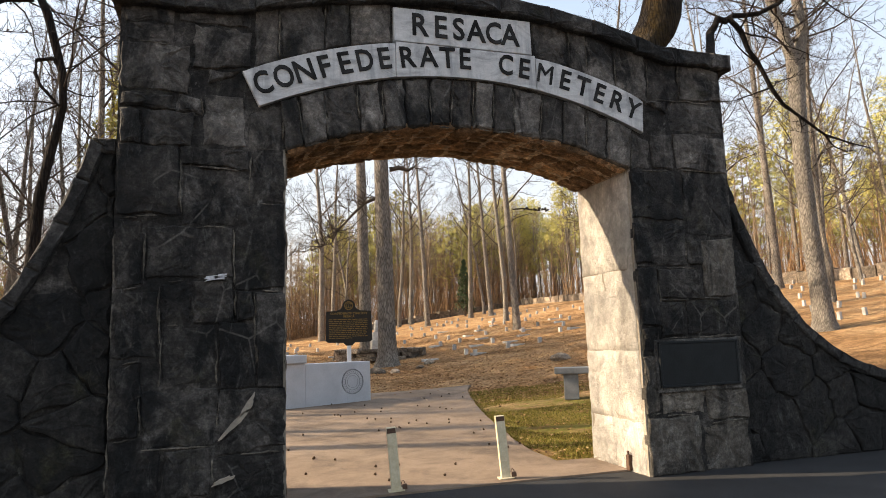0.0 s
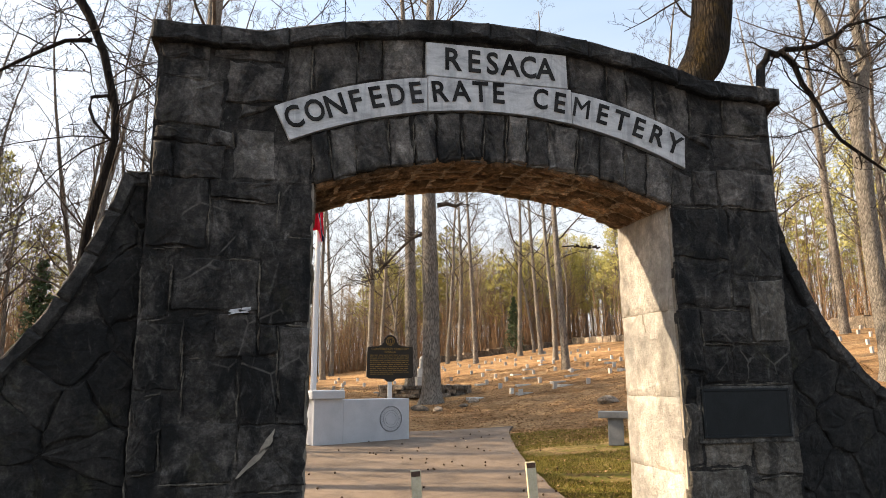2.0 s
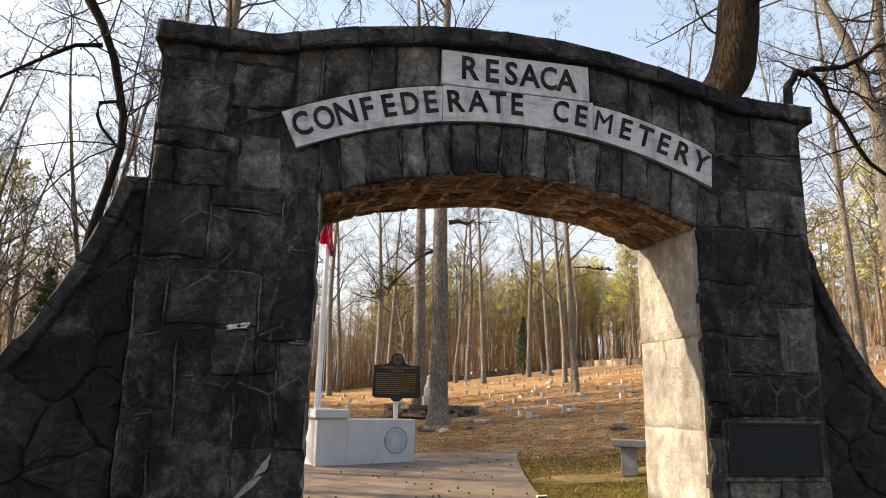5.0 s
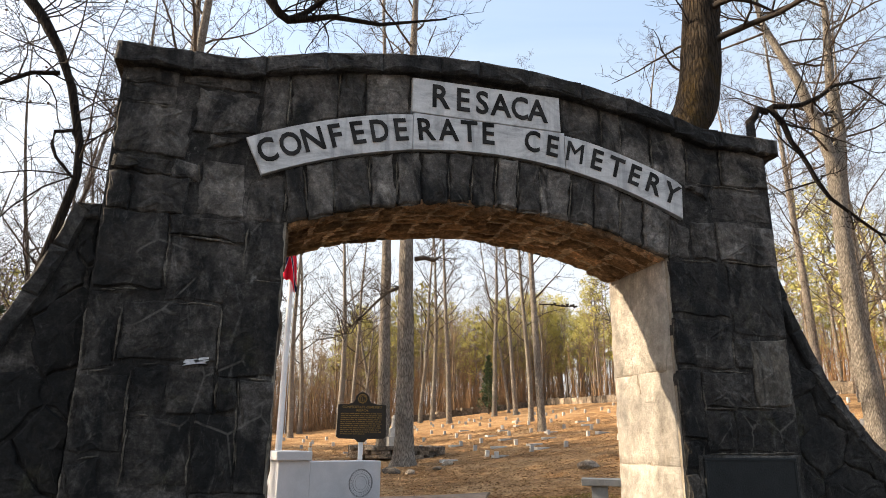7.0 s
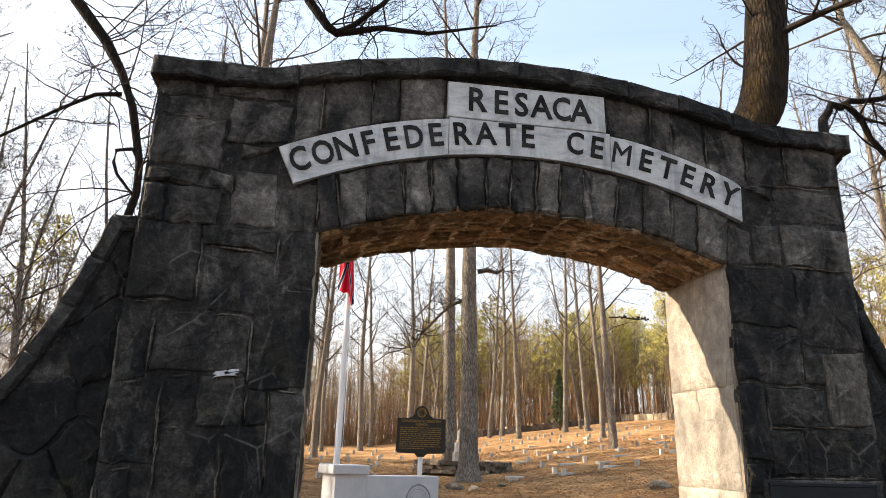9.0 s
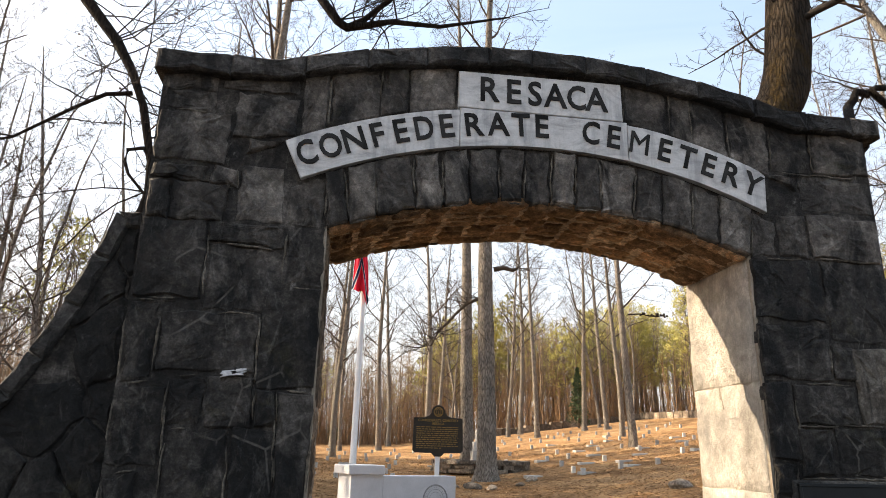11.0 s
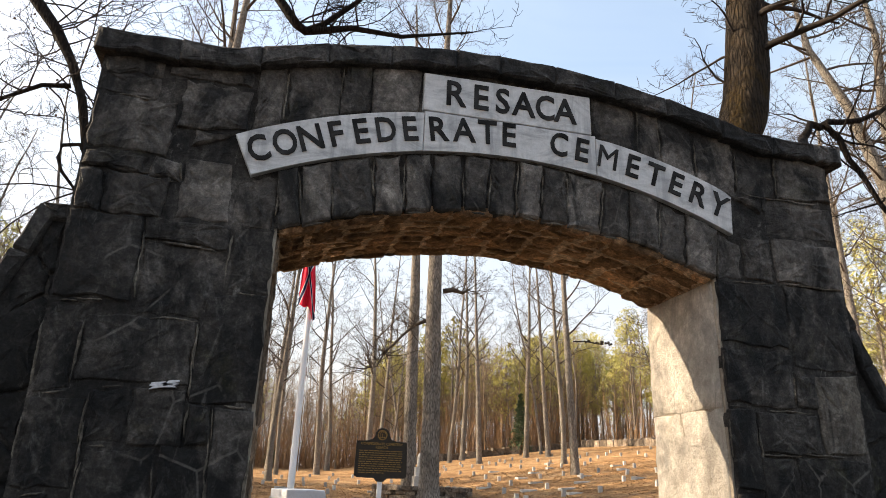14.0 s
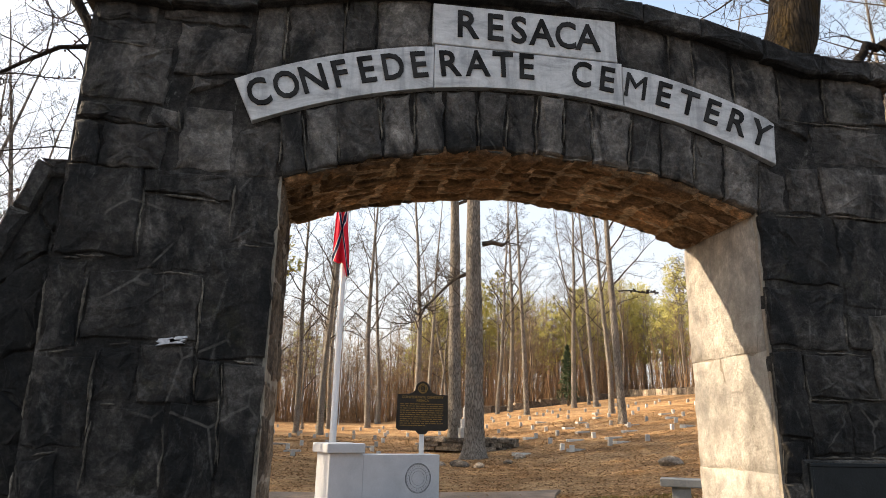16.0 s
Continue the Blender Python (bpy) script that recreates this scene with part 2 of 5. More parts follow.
CHIP = plain("flaking white paint", (0.40, 0.40, 0.41), (0.62, 0.62, 0.63), 25, 0.8)


def litter():
    """Leaf and needle covered ground, with a mossy lawn patch beside the path."""
    n = Nodes("leaf litter ground", 0.95, spec=0.1)
    c = n.ramp(n.noise(0.5, 8, 0.7, warp=0.8), (0.28, (0.14, 0.074, 0.032)), (0.48, (0.37, 0.212, 0.096)), (0.68, (0.58, 0.375, 0.192)))
    c = n.mix(0.75, c, n.ramp(n.noise(14, 8, 0.8, n.stretched(1, 1.8, 1)), (0.32, 0.45), (0.66, 1.5)), "MULTIPLY")
    c = n.mix(0.8, c, n.ramp(n.noise(4.5, 9, 0.8, n.stretched(0.6, 1.6, 1)), (0.36, 0.4), (0.62, 1.45)), "MULTIPLY")
    c = n.mix(0.55, c, n.ramp(n.voronoi(26), (0.0, 1.5), (0.55, 0.6)), "MULTIPLY")
    sep = n.t.nodes.new("ShaderNodeSeparateXYZ")
    n.put(sep, 0, n.pos)

    def band(value, lo, hi, soft):
        m = n.t.nodes.new("ShaderNodeMapRange")
        m.interpolation_type = "SMOOTHSTEP"
        n.put(m, 0, value)
        m.inputs[1].default_value, m.inputs[2].default_value = lo, lo + soft
        m2 = n.t.nodes.new("ShaderNodeMapRange")
        m2.interpolation_type = "SMOOTHSTEP"
        n.put(m2, 0, value)
        m2.inputs[1].default_value, m2.inputs[2].default_value = hi, hi - soft
        k = n.t.nodes.new("ShaderNodeMath")
        k.operation = "MULTIPLY"
        n.put(k, 0, m.outputs[0])
        n.put(k, 1, m2.outputs[0])
        return k.outputs[0]
    wob = n.t.nodes.new("ShaderNodeMath")
    wob.operation = "MULTIPLY_ADD"
    n.put(wob, 0, n.noise(0.9, 6, 0.7))
    wob.inputs[1].default_value = 5.0
    n.put(wob, 2, sep.outputs[1])
    lawn = n.mix(1.0, band(wob.outputs[0], 1.0, 9.6, 1.6), band(sep.outputs[0], 0.4, 5.5, 1.5), "MULTIPLY")
    lawn = n.mix(1.0, lawn, n.ramp(n.noise(1.7, 8, 0.75), (0.36, 0.1), (0.60, 1.0)), "MULTIPLY")
    green = n.ramp(n.noise(9, 7, 0.8), (0.32, (0.10, 0.095, 0.02)), (0.66, (0.29, 0.26, 0.055)))
    n.colour(n.mix(lawn, c, green))
    n.bump(n.noise(16, 8, 0.8), 1.0, 0.06)
    n.bump(n.noise(70, 4, 0.7), 0.7, 0.02)
    return n.mat


def slab_mat(name, lo, hi, stain):
    n = Nodes(name, 0.9)
    c = n.ramp(n.noise(0.9, 9, 0.7, warp=0.7), (0.3, lo), (0.7, hi))
    c = n.mix(n.ramp(n.noise(1.6, 9, 0.75, warp=0.5), (0.46, 0.0), (0.66, 0.85)), c, stain)
    n.colour(n.mix(0.5, c, n.ramp(n.noise(90, 3, 0.8), (0.3, 0.7), (0.7, 1.3)), "MULTIPLY"))
    n.bump(n.noise(60, 6, 0.8), 0.4, 0.01)
    return n.mat


LITTER = litter()
PATHMAT = slab_mat("worn tan concrete", (0.155, 0.11, 0.075), (0.245, 0.185, 0.135), (0.09, 0.065, 0.045))
ASPHALT = slab_mat("grey asphalt", (0.016, 0.016, 0.017), (0.032, 0.031, 0.031), (0.015, 0.015, 0.015))


# ---- mesh tools ----
def mesh_of(name, verts, faces, material, smooth=False):
    me = bpy.data.meshes.new(name)
    me.from_pydata(verts, [], faces)
    me.materials.append(material)
    if smooth:
        me.shade_smooth()
    me.update()
    return me


def part(name, bm, material, parent, label=""):
    """Links a bmesh as one mesh object under a thing or a part."""
    me = bpy.data.meshes.new(name)
    bmesh.ops.recalc_face_normals(bm, faces=bm.faces)
    bm.to_mesh(me)
    bm.free()
    me.materials.append(material)
    ob = new(name, me)
    ob.parent = parent
    if label:
        tagged(ob, label)
    return ob


def piece(name, verts, faces, material, parent, smooth=False, label=""):
    ob = new(name, mesh_of(name, verts, faces, material, smooth))
    ob.parent = parent
    if label:
        tagged(ob, label)
    return ob


def empty(name, m, label, category, group="", kind=""):
    ob = new(name)
    ob.matrix_basis = m
    return tagged(ob, label, category, group, kind)


def box(bm, x0, x1, y0, y1, z0, z1, bevel=0.0, seg=1):
    r = bmesh.ops.create_cube(bm, size=1.0, matrix=Matrix.Translation(((x0 + x1) / 2, (y0 + y1) / 2, (z0 + z1) / 2)) @ Matrix.Diagonal((x1 - x0, y1 - y0, z1 - z0, 1)))
    if bevel:
        es = {e for v in r["verts"] for e in v.link_edges}
        bmesh.ops.bevel(bm, geom=list(es), offset=bevel, segments=seg, affect="EDGES", profile=0.6)
    return bm


def boxed(x0, x1, y0, y1, z0, z1, bevel=0.0, seg=1):
    return box(bmesh.new(), x0, x1, y0, y1, z0, z1, bevel, seg)


def tube(points, radii, sides, verts, faces, close=True):
    """A tapered tube along points, added to verts and faces."""
    base = len(verts)
    n = len(points)
    for i, (p, r) in enumerate(zip(points, radii)):
        a = points[max(i - 1, 0)]
        b = points[min(i + 1, n - 1)]
        d = (b - a).normalized()
        u = d.orthogonal().normalized() if abs(d.z) > 0.9 else d.cross(Vector((0, 0, 1))).normalized()
        w = d.cross(u)
        for k in range(sides):
            ang = 2 * math.pi * k / sides
            verts.append(tuple(p + r * (math.cos(ang) * u + math.sin(ang) * w)))
    for i in range(n - 1):
        for k in range(sides):
            q = base + i * sides
            faces.append((q + k, q + (k + 1) % sides, q + sides + (k + 1) % sides, q + sides + k))
    if close:
        faces.append(tuple(base + (n - 1) * sides + k for k in range(sides)))
        faces.append(tuple(base + k for k in reversed(range(sides))))


def lathe(profile, sides):
    """A solid of revolution round z as a bmesh."""
    bm = bmesh.new()
    rings = [[bm.verts.new((r * math.cos(2 * math.pi * k / sides), r * math.sin(2 * math.pi * k / sides), z)) for k in range(sides)] for r, z in profile]
    for a, b in zip(rings, rings[1:]):
        for k in range(sides):
            bm.faces.new((a[k], a[(k + 1) % sides], b[(k + 1) % sides], b[k]))
    bm.faces.new(rings[0])
    bm.faces.new(rings[-1])
    return bm


# ---- ground ----
def soft(v, k):
    return v if v / k > 30 else math.log1p(math.exp(v / k)) * k


def height(x, y):
    s = min(1.0, max(0.0, (y - 0.8) / 4))
    s = s * s * (3 - 2 * s)
    rise = 0.13 * min(soft(x - 3.5, 1.0), 34.0) * s + 0.028 * min(soft(y - 1.5, 0.5), 70.0)
    return rise + 0.05 * s * noise.noise((x * 0.35, y * 0.35, 0)) * min(1, max(0, (y - 10) / 6))


def spread(lo, hi, near_lo, near_hi, step, far_steps):
    """Grid lines: even in the near stretch, widening outside it."""
    mid = list(np.arange(near_lo, near_hi + 1e-6, step))
    left = [near_lo - (near_lo - lo) * (k / far_steps) ** 2.2 for k in range(far_steps, 0, -1)]
    right = [near_hi + (hi - near_hi) * (k / far_steps) ** 2.2 for k in range(1, far_steps + 1)]
    return left + mid + right


def sheet(xs, ys, zf):
    verts = [(x, y, zf(x, y)) for y in ys for x in xs]
    w = len(xs)
    faces = [(j * w + i, j * w + i + 1, (j + 1) * w + i + 1, (j + 1) * w + i) for j in range(len(ys) - 1) for i in range(w - 1)]
    return verts, faces


gx, gy = spread(-700, 700, -14, 34, 0.6, 16), spread(-300, 1200, -8, 60, 0.6, 16)
gv, gf = sheet(gx, gy, lambda x, y: height(x, y) - 0.03)
ground = new("ground", mesh_of("ground", gv, gf, LITTER, True))
tagged(ground, "brown leaf and needle covered ground with mossy lawn", "ground", kind="structure")


HALF_PATH = 1.76


def path_right(y):
    return HALF_PATH if y < 1.12 else 1.28 + (y - 1.15) * 0.02 if y < 1.9 else 1.3 + 0.235 * (y - 1.9) - 0.1 * math.sin((y - 1.9) * 0.52)


ys = [0.36, 0.6, 0.85, 1.08, 1.13] + list(np.arange(1.3, 9.7, 0.24))
rows_p = []
for y in ys:
    r = path_right(y) + 0.03 * noise.noise((3.1, y * 1.7, 0)) + (0 if y < 8.6 else (y - 8.6) * 0.2)
    l = -1.76 if y < 1.15 else -1.75 - 0.35 * max(0.0, y - 5)
    rows_p.append((l, r, y))
pv, pf = [], []
M = 14
for l, r, y in rows_p:
    for i in range(M + 1):
        x = l + (r - l) * i / M
        pv.append((x, y, height(x, y) + 0.022))
for j in range(len(rows_p) - 1):
    for i in range(M):
        q = j * (M + 1) + i
        pf.append((q, q + 1, q + M + 2, q + M + 1))
base = len(pv)
edge = [j * (M + 1) + M for j in range(len(rows_p))]
for e in edge:
    x, y, z = pv[e]
    pv.append((x + 0.01, y, z - 0.08))
for k in range(len(edge) - 1):
    pf.append((edge[k], base + k, base + k + 1, edge[k + 1]))
fe = list(range(M + 1))
b2 = len(pv)
for e in fe:
    x, y, z = pv[e]
    pv.append((x, y - 0.01, z - 0.08))
for k in range(M):
    pf.append((fe[k], b2 + k, b2 + k + 1, fe[k + 1]))
path_ob = new("path", mesh_of("path", pv, pf, PATHMAT))
tagged(path_ob, "worn tan concrete path with dry stains", "path", kind="structure")

rv, rf = sheet(spread(-60, 60, -8, 8, 0.5, 8), list(np.arange(-30, 0.61, 0.6)), lambda x, y: 0.006 + 0.008 * noise.noise((x * 0.6, y * 0.6, 4)))
road = new("road", mesh_of("road", rv, rf, ASPHALT, True))
tagged(road, "dark grey asphalt drive in the shade", "road", kind="structure")

# ---- stone pieces ----
rng = random.Random(11)


def clip(poly, p0, n):
    out = []
    for i, a in enumerate(poly):
        b = poly[(i + 1) % len(poly)]
        da = (a[0] - p0[0]) * n[0] + (a[1] - p0[1]) * n[1]
        db = (b[0] - p0[0]) * n[0] + (b[1] - p0[1]) * n[1]
        if da >= 0:
            out.append(a)
        if da * db < 0:
            t = da / (da - db)
            out.append((a[0] + t * (b[0] - a[0]), a[1] + t * (b[1] - a[1])))
    return out


def area(poly):
    return 0.5 * sum(a[0] * b[1] - b[0] * a[1] for a, b in zip(poly, poly[1:] + poly[:1]))


def shrink(poly, g):
    """Moves every side of a convex polygon inwards by g."""
    res = poly
    for a, b in zip(poly, poly[1:] + poly[:1]):
        d = math.hypot(b[0] - a[0], b[1] - a[1])
        if d < 1e-5:
            continue
        n = (-(b[1] - a[1]) / d, (b[0] - a[0]) / d)
        res = clip(res, (a[0] + n[0] * g, a[1] + n[1] * g), n)
        if len(res) < 3:
            return []
    return res


def stone(poly, place, material, parent, proud=0.0, back=0.07, bevel=0.009, rough=0.014, step=0.11, name="stone", smooth=False):
    """One stone: a polygon on a face, with broken edges, a rounded rim and an uneven front. place(u, v, w) lays it in the world."""
    if len(poly) < 3 or area(poly) < 0.004:
        return None
    ring = []
    for a, b in zip(poly, poly[1:] + poly[:1]):
        d = math.hypot(b[0] - a[0], b[1] - a[1])
        if d < 0.012:
            continue
        k = max(1, min(7, int(d / step + 0.5)))
        for i in range(k):
            t = i / k
            j = rough * (0.5 if i == 0 else 1.0)
            ring.append((a[0] + t * (b[0] - a[0]) + rng.uniform(-j, j), a[1] + t * (b[1] - a[1]) + rng.uniform(-j, j)))
    n = len(ring)
    if n < 3:
        return None
    cu, cv = sum(p[0] for p in ring) / n, sum(p[1] for p in ring) / n
    size = math.sqrt(abs(area(poly)))
    verts = []

    def layer(inset, w, jig):
        for u, v in ring:
            d = math.hypot(cu - u, cv - v) + 1e-6
            q = min(0.45, inset / d)
            verts.append(place(u + (cu - u) * q, v + (cv - v) * q, w + rng.uniform(-jig, jig)))
    layer(0.0, -back, 0.0)
    layer(0.0, proud - bevel, 0.003)
    layer(bevel * 0.9, proud, 0.006)
    layer(size * 0.14, proud + 0.004, 0.008)
    layer(size * 0.30, proud + 0.007, 0.011)
    verts.append(place(cu, cv, proud + rng.uniform(0.0, 0.014)))
    faces = []
    for r in range(4):
        for i in range(n):
            j = (i + 1) % n
            faces.append((r * n + i, r * n + j, (r + 1) * n + j, (r + 1) * n + i))
    for i in range(n):
        faces.append((4 * n + i, 4 * n + (i + 1) % n, 5 * n))
    ob = piece(name, verts, faces, material, parent)
    fix = bmesh.new()
    fix.from_mesh(ob.data)
    bmesh.ops.recalc_face_normals(fix, faces=fix.faces)
    fix.to_mesh(ob.data)
    fix.free()
    if smooth:
        ob.data.shade_smooth()
    return ob


smear_v, smear_f = [], []


def smear(poly, place, proud, often=0.42):
    """Broken ridges of old mortar along some sides of a stone."""
    for a, b in zip(poly, poly[1:] + poly[:1]):
        d = math.hypot(b[0] - a[0], b[1] - a[1])
        if d < 0.15 or rng.random() > often:
            continue
        t0 = rng.uniform(0.0, 0.35)
        t1 = rng.uniform(0.6, 1.0)
        k = max(4, int(d / 0.05))
        nx, nz = (b[1] - a[1]) / d, -(b[0] - a[0]) / d
        pts, rad = [], []
        for i in range(k + 1):
            s = t0 + (t1 - t0) * i / k
            off = 0.004 + 0.012 * noise.noise((s * d * 9, a[0] * 7, a[1] * 7)) + rng.uniform(-0.003, 0.003)
            pts.append(Vector(place(a[0] + (b[0] - a[0]) * s + nx * off, a[1] + (b[1] - a[1]) * s + nz * off, proud - 0.002 + rng.uniform(-0.004, 0.004))))
            rad.append(rng.uniform(0.003, 0.0105) if 0 < i < k else 0.001)
        tube(pts, rad, 5, smear_v, smear_f)


def ashlar(x0, x1, z0, z1, wide, tall):
    """Splits a rectangle into uneven squared stones."""
    w, h = x1 - x0, z1 - z0
    if w > wide * rng.uniform(0.9, 1.45) and (w / wide > h / tall or h < tall):
        c = x0 + w * rng.uniform(0.36, 0.64)
        return ashlar(x0, c, z0, z1, wide, tall) + ashlar(c, x1, z0, z1, wide, tall)
    if h > tall * rng.uniform(0.9, 1.45):
        c = z0 + h * rng.uniform(0.36, 0.64)
        return ashlar(x0, x1, z0, c, wide, tall) + ashlar(x0, x1, c, z1, wide, tall)
    j = lambda: rng.uniform(-0.036, 0.036)
    return [[(x0 + j() * 0.6, z0 + j()), (x1 + j() * 0.6, z0 + j()), (x1 + j() * 0.6, z1 + j()), (x0 + j() * 0.6, z1 + j())]]


def rubble(x0, x1, z0, z1, sx, sz, jit=0.42):
    """Irregular many-sided stones that fill a rectangle."""
    seeds = []
    nz = max(1, round((z1 - z0) / sz))
    nx = max(1, round((x1 - x0) / sx))
    for j in range(nz):
        for i in range(nx + 1):
            off = 0.5 if j % 2 else 0.0
            seeds.append((x0 + (i + off + rng.uniform(-jit, jit)) * (x1 - x0) / nx, z0 + (j + 0.5 + rng.uniform(-jit, jit)) * (z1 - z0) / nz))
    cells = []
    for s in seeds:
        poly = [(x0, z0), (x1, z0), (x1, z1), (x0, z1)]
        for o in seeds:
            if o is s or abs(o[0] - s[0]) > 3 * sx or abs(o[1] - s[1]) > 3 * sz:
                continue
            poly = clip(poly, ((s[0] + o[0]) / 2, (s[1] + o[1]) / 2), (s[0] - o[0], s[1] - o[1]))
            if len(poly) < 3:
                break
        if len(poly) >= 3:
            cells.append(poly)
    return cells


# ---- the gate ----
HALF, SPRING, CROWN, DEEP = 1.71, 3.03, 3.36, 1.08
RA = (HALF ** 2 + (CROWN - SPRING) ** 2) / (2 * (CROWN - SPRING))
ZA = CROWN - RA
RB, ZB, XB = 4.54, -0.70, -0.02
OUT, OUTL = 2.93, 3.045


def arch_z(x):
    return ZA + math.sqrt(RA * RA - x * x)


def cap_z(x):
    return 4.385 + 0.325 * max(0.0, 1 - (x / 2.15) ** 2) - 0.02 * max(0, x) / 3


def wing_z(x):
    if x < 0:
        return 0.66 + 2.40 * math.exp(-max(0.0, -x - 3.24) / 0.75)
    return 0.66 + 2.40 * math.exp(-(x - 2.94) / 0.80)


gate = empty("stone_gateway", Matrix.Translation((0, 0, 0)), "dark weathered stone cemetery gateway with a segmental arch", "gateway")

bv, bf = [], []
J = HALF + 0.026
for lo_x, hi_x, under in ((-OUTL, -J, False), (-J, J, True), (J, OUT, False)):
    xs = list(np.linspace(lo_x, hi_x, 31 if under else 10))
    first = len(bv)
    for x in xs:
        lo = arch_z(min(abs(x), HALF)) + 0.03 if under else 0.0
        for y in (0.017, DEEP - 0.017):
            bv += [(x, y, lo), (x, y, cap_z(x) - 0.08)]
    for i in range(len(xs) - 1):
        q, r = first + i * 4, first + i * 4 + 4
        bf += [(q, r, r + 1, q + 1), (q + 2, q + 3, r + 3, r + 2), (q + 1, r + 1, r + 3, q + 3), (q, q + 2, r + 2, r)]
    e = len(bv) - 4
    bf += [(first, first + 1, first + 3, first + 2), (e, e + 2, e + 3, e + 1)]
piece("core", bv, bf, MORTAR, gate, label="dark mortar joints")
for s in (-1, 1):
    part("jamb_core", boxed(*sorted((s * (HALF + 0.003), s * (HALF + 0.025))), 0.032, DEEP - 0.032, 0.0, SPRING + 0.05), BEAD, gate)

front = lambda u, v, w: (u, -w, v)
rear = lambda u, v, w: (u, DEEP + w, v)


def outside_arc(poly, xc, zc, r):
    cx = sum(p[0] for p in poly) / len(poly)
    cz = sum(p[1] for p in poly) / len(poly)
    d = math.hypot(cx - xc, cz - zc)
    n = ((cx - xc) / d, (cz - zc) / d)
    return clip(poly, (xc + n[0] * r, zc + n[1] * r), n)


# The front face, block by block: x from, x to, z from, z to, with the corners knocked about.
PIER_WEST = (
    (-3.04, -2.57, 2.45, 3.04), (-2.57, -2.02, 2.86, 3.04), (-2.56, -2.03, 2.38, 2.86), (-2.02, -1.71, 2.57, 3.04),
    (-3.04, -2.82, 1.86, 2.44), (-2.82, -2.13, 1.94, 2.37), (-2.12, -1.71, 1.84, 2.56), (-3.04, -2.69, 1.28, 1.85),
    (-2.69, -2.46, 1.58, 1.93), (-2.46, -2.12, 1.58, 1.93), (-2.69, -2.25, 1.07, 1.57), (-2.25, -1.96, 1.05, 1.57),
    (-2.12, -1.96, 1.57, 1.83), (-1.96, -1.71, 1.05, 1.83), (-3.04, -2.80, 0.71, 1.27), (-2.80, -2.25, 0.63, 1.06),
    (-2.25, -1.71, 0.54, 1.04), (-3.04, -2.66, 0.24, 0.70), (-2.66, -2.27, 0.22, 0.62), (-2.27, -1.71, 0.18, 0.53),
    (-3.04, -2.45, 0.0, 0.22), (-2.45, -1.71, 0.0, 0.18))
SPANDREL_WEST = (
    (-3.04, -2.61, 4.09, 4.30), (-3.04, -2.61, 3.92, 4.09), (-2.61, -2.00, 4.11, 4.30), (-2.50, -1.98, 3.74, 4.11),
    (-3.04, -2.50, 3.48, 3.92), (-2.36, -1.95, 3.51, 3.74), (-3.04, -2.62, 3.34, 3.48), (-2.87, -2.46, 3.05, 3.33),
    (-2.60, -2.40, 3.32, 3.48), (-2.38, -2.04, 3.05, 3.50), (-2.04, -1.73, 3.05, 3.45), (-3.04, -2.87, 3.05, 3.33),
    (-1.98, -1.76, 3.70, 4.36), (-1.76, -1.37, 3.80, 4.48), (-1.36, -1.15, 3.90, 4.55), (-1.14, -0.745, 4.0, 4.60))
SPANDREL_EAST = (
    (0.69, 1.09, 3.90, 4.60), (1.10, 1.29, 3.85, 4.55), (1.29, 1.62, 3.75, 4.50), (1.62, 2.00, 3.60, 4.42), (2.00, 2.39, 3.82, 4.32),
    (2.39, 2.93, 3.82, 4.30), (1.95, 2.22, 3.46, 3.81), (2.22, 2.93, 3.46, 3.81), (1.73, 1.97, 3.04, 3.43), (1.97, 2.27, 3.05, 3.45), (2.27, 2.93, 3.05, 3.45))
PIER_EAST = (
    (1.71, 2.33, 2.52, 3.04), (2.33, 2.93, 2.36, 3.04), (1.71, 2.33, 2.05, 2.51), (2.33, 2.50, 2.05, 2.35), (1.71, 1.94, 1.46, 2.04),
    (1.94, 2.50, 1.72, 2.04), (1.94, 2.24, 1.33, 1.71), (2.24, 2.93, 1.33, 1.71), (1.71, 1.90, 1.18, 1.45), (1.90, 2.40, 0.82, 1.32))
PIER_EAST_PALE = (
    (2.51, 2.93, 1.72, 2.35), (2.40, 2.93, 0.82, 1.32), (1.71, 1.89, 0.59, 1.17), (1.89, 2.41, 0.57, 0.81), (2.41, 2.93, 0.48, 0.81),
    (1.71, 2.34, 0.0, 0.56), (2.34, 2.93, 0.0, 0.47))


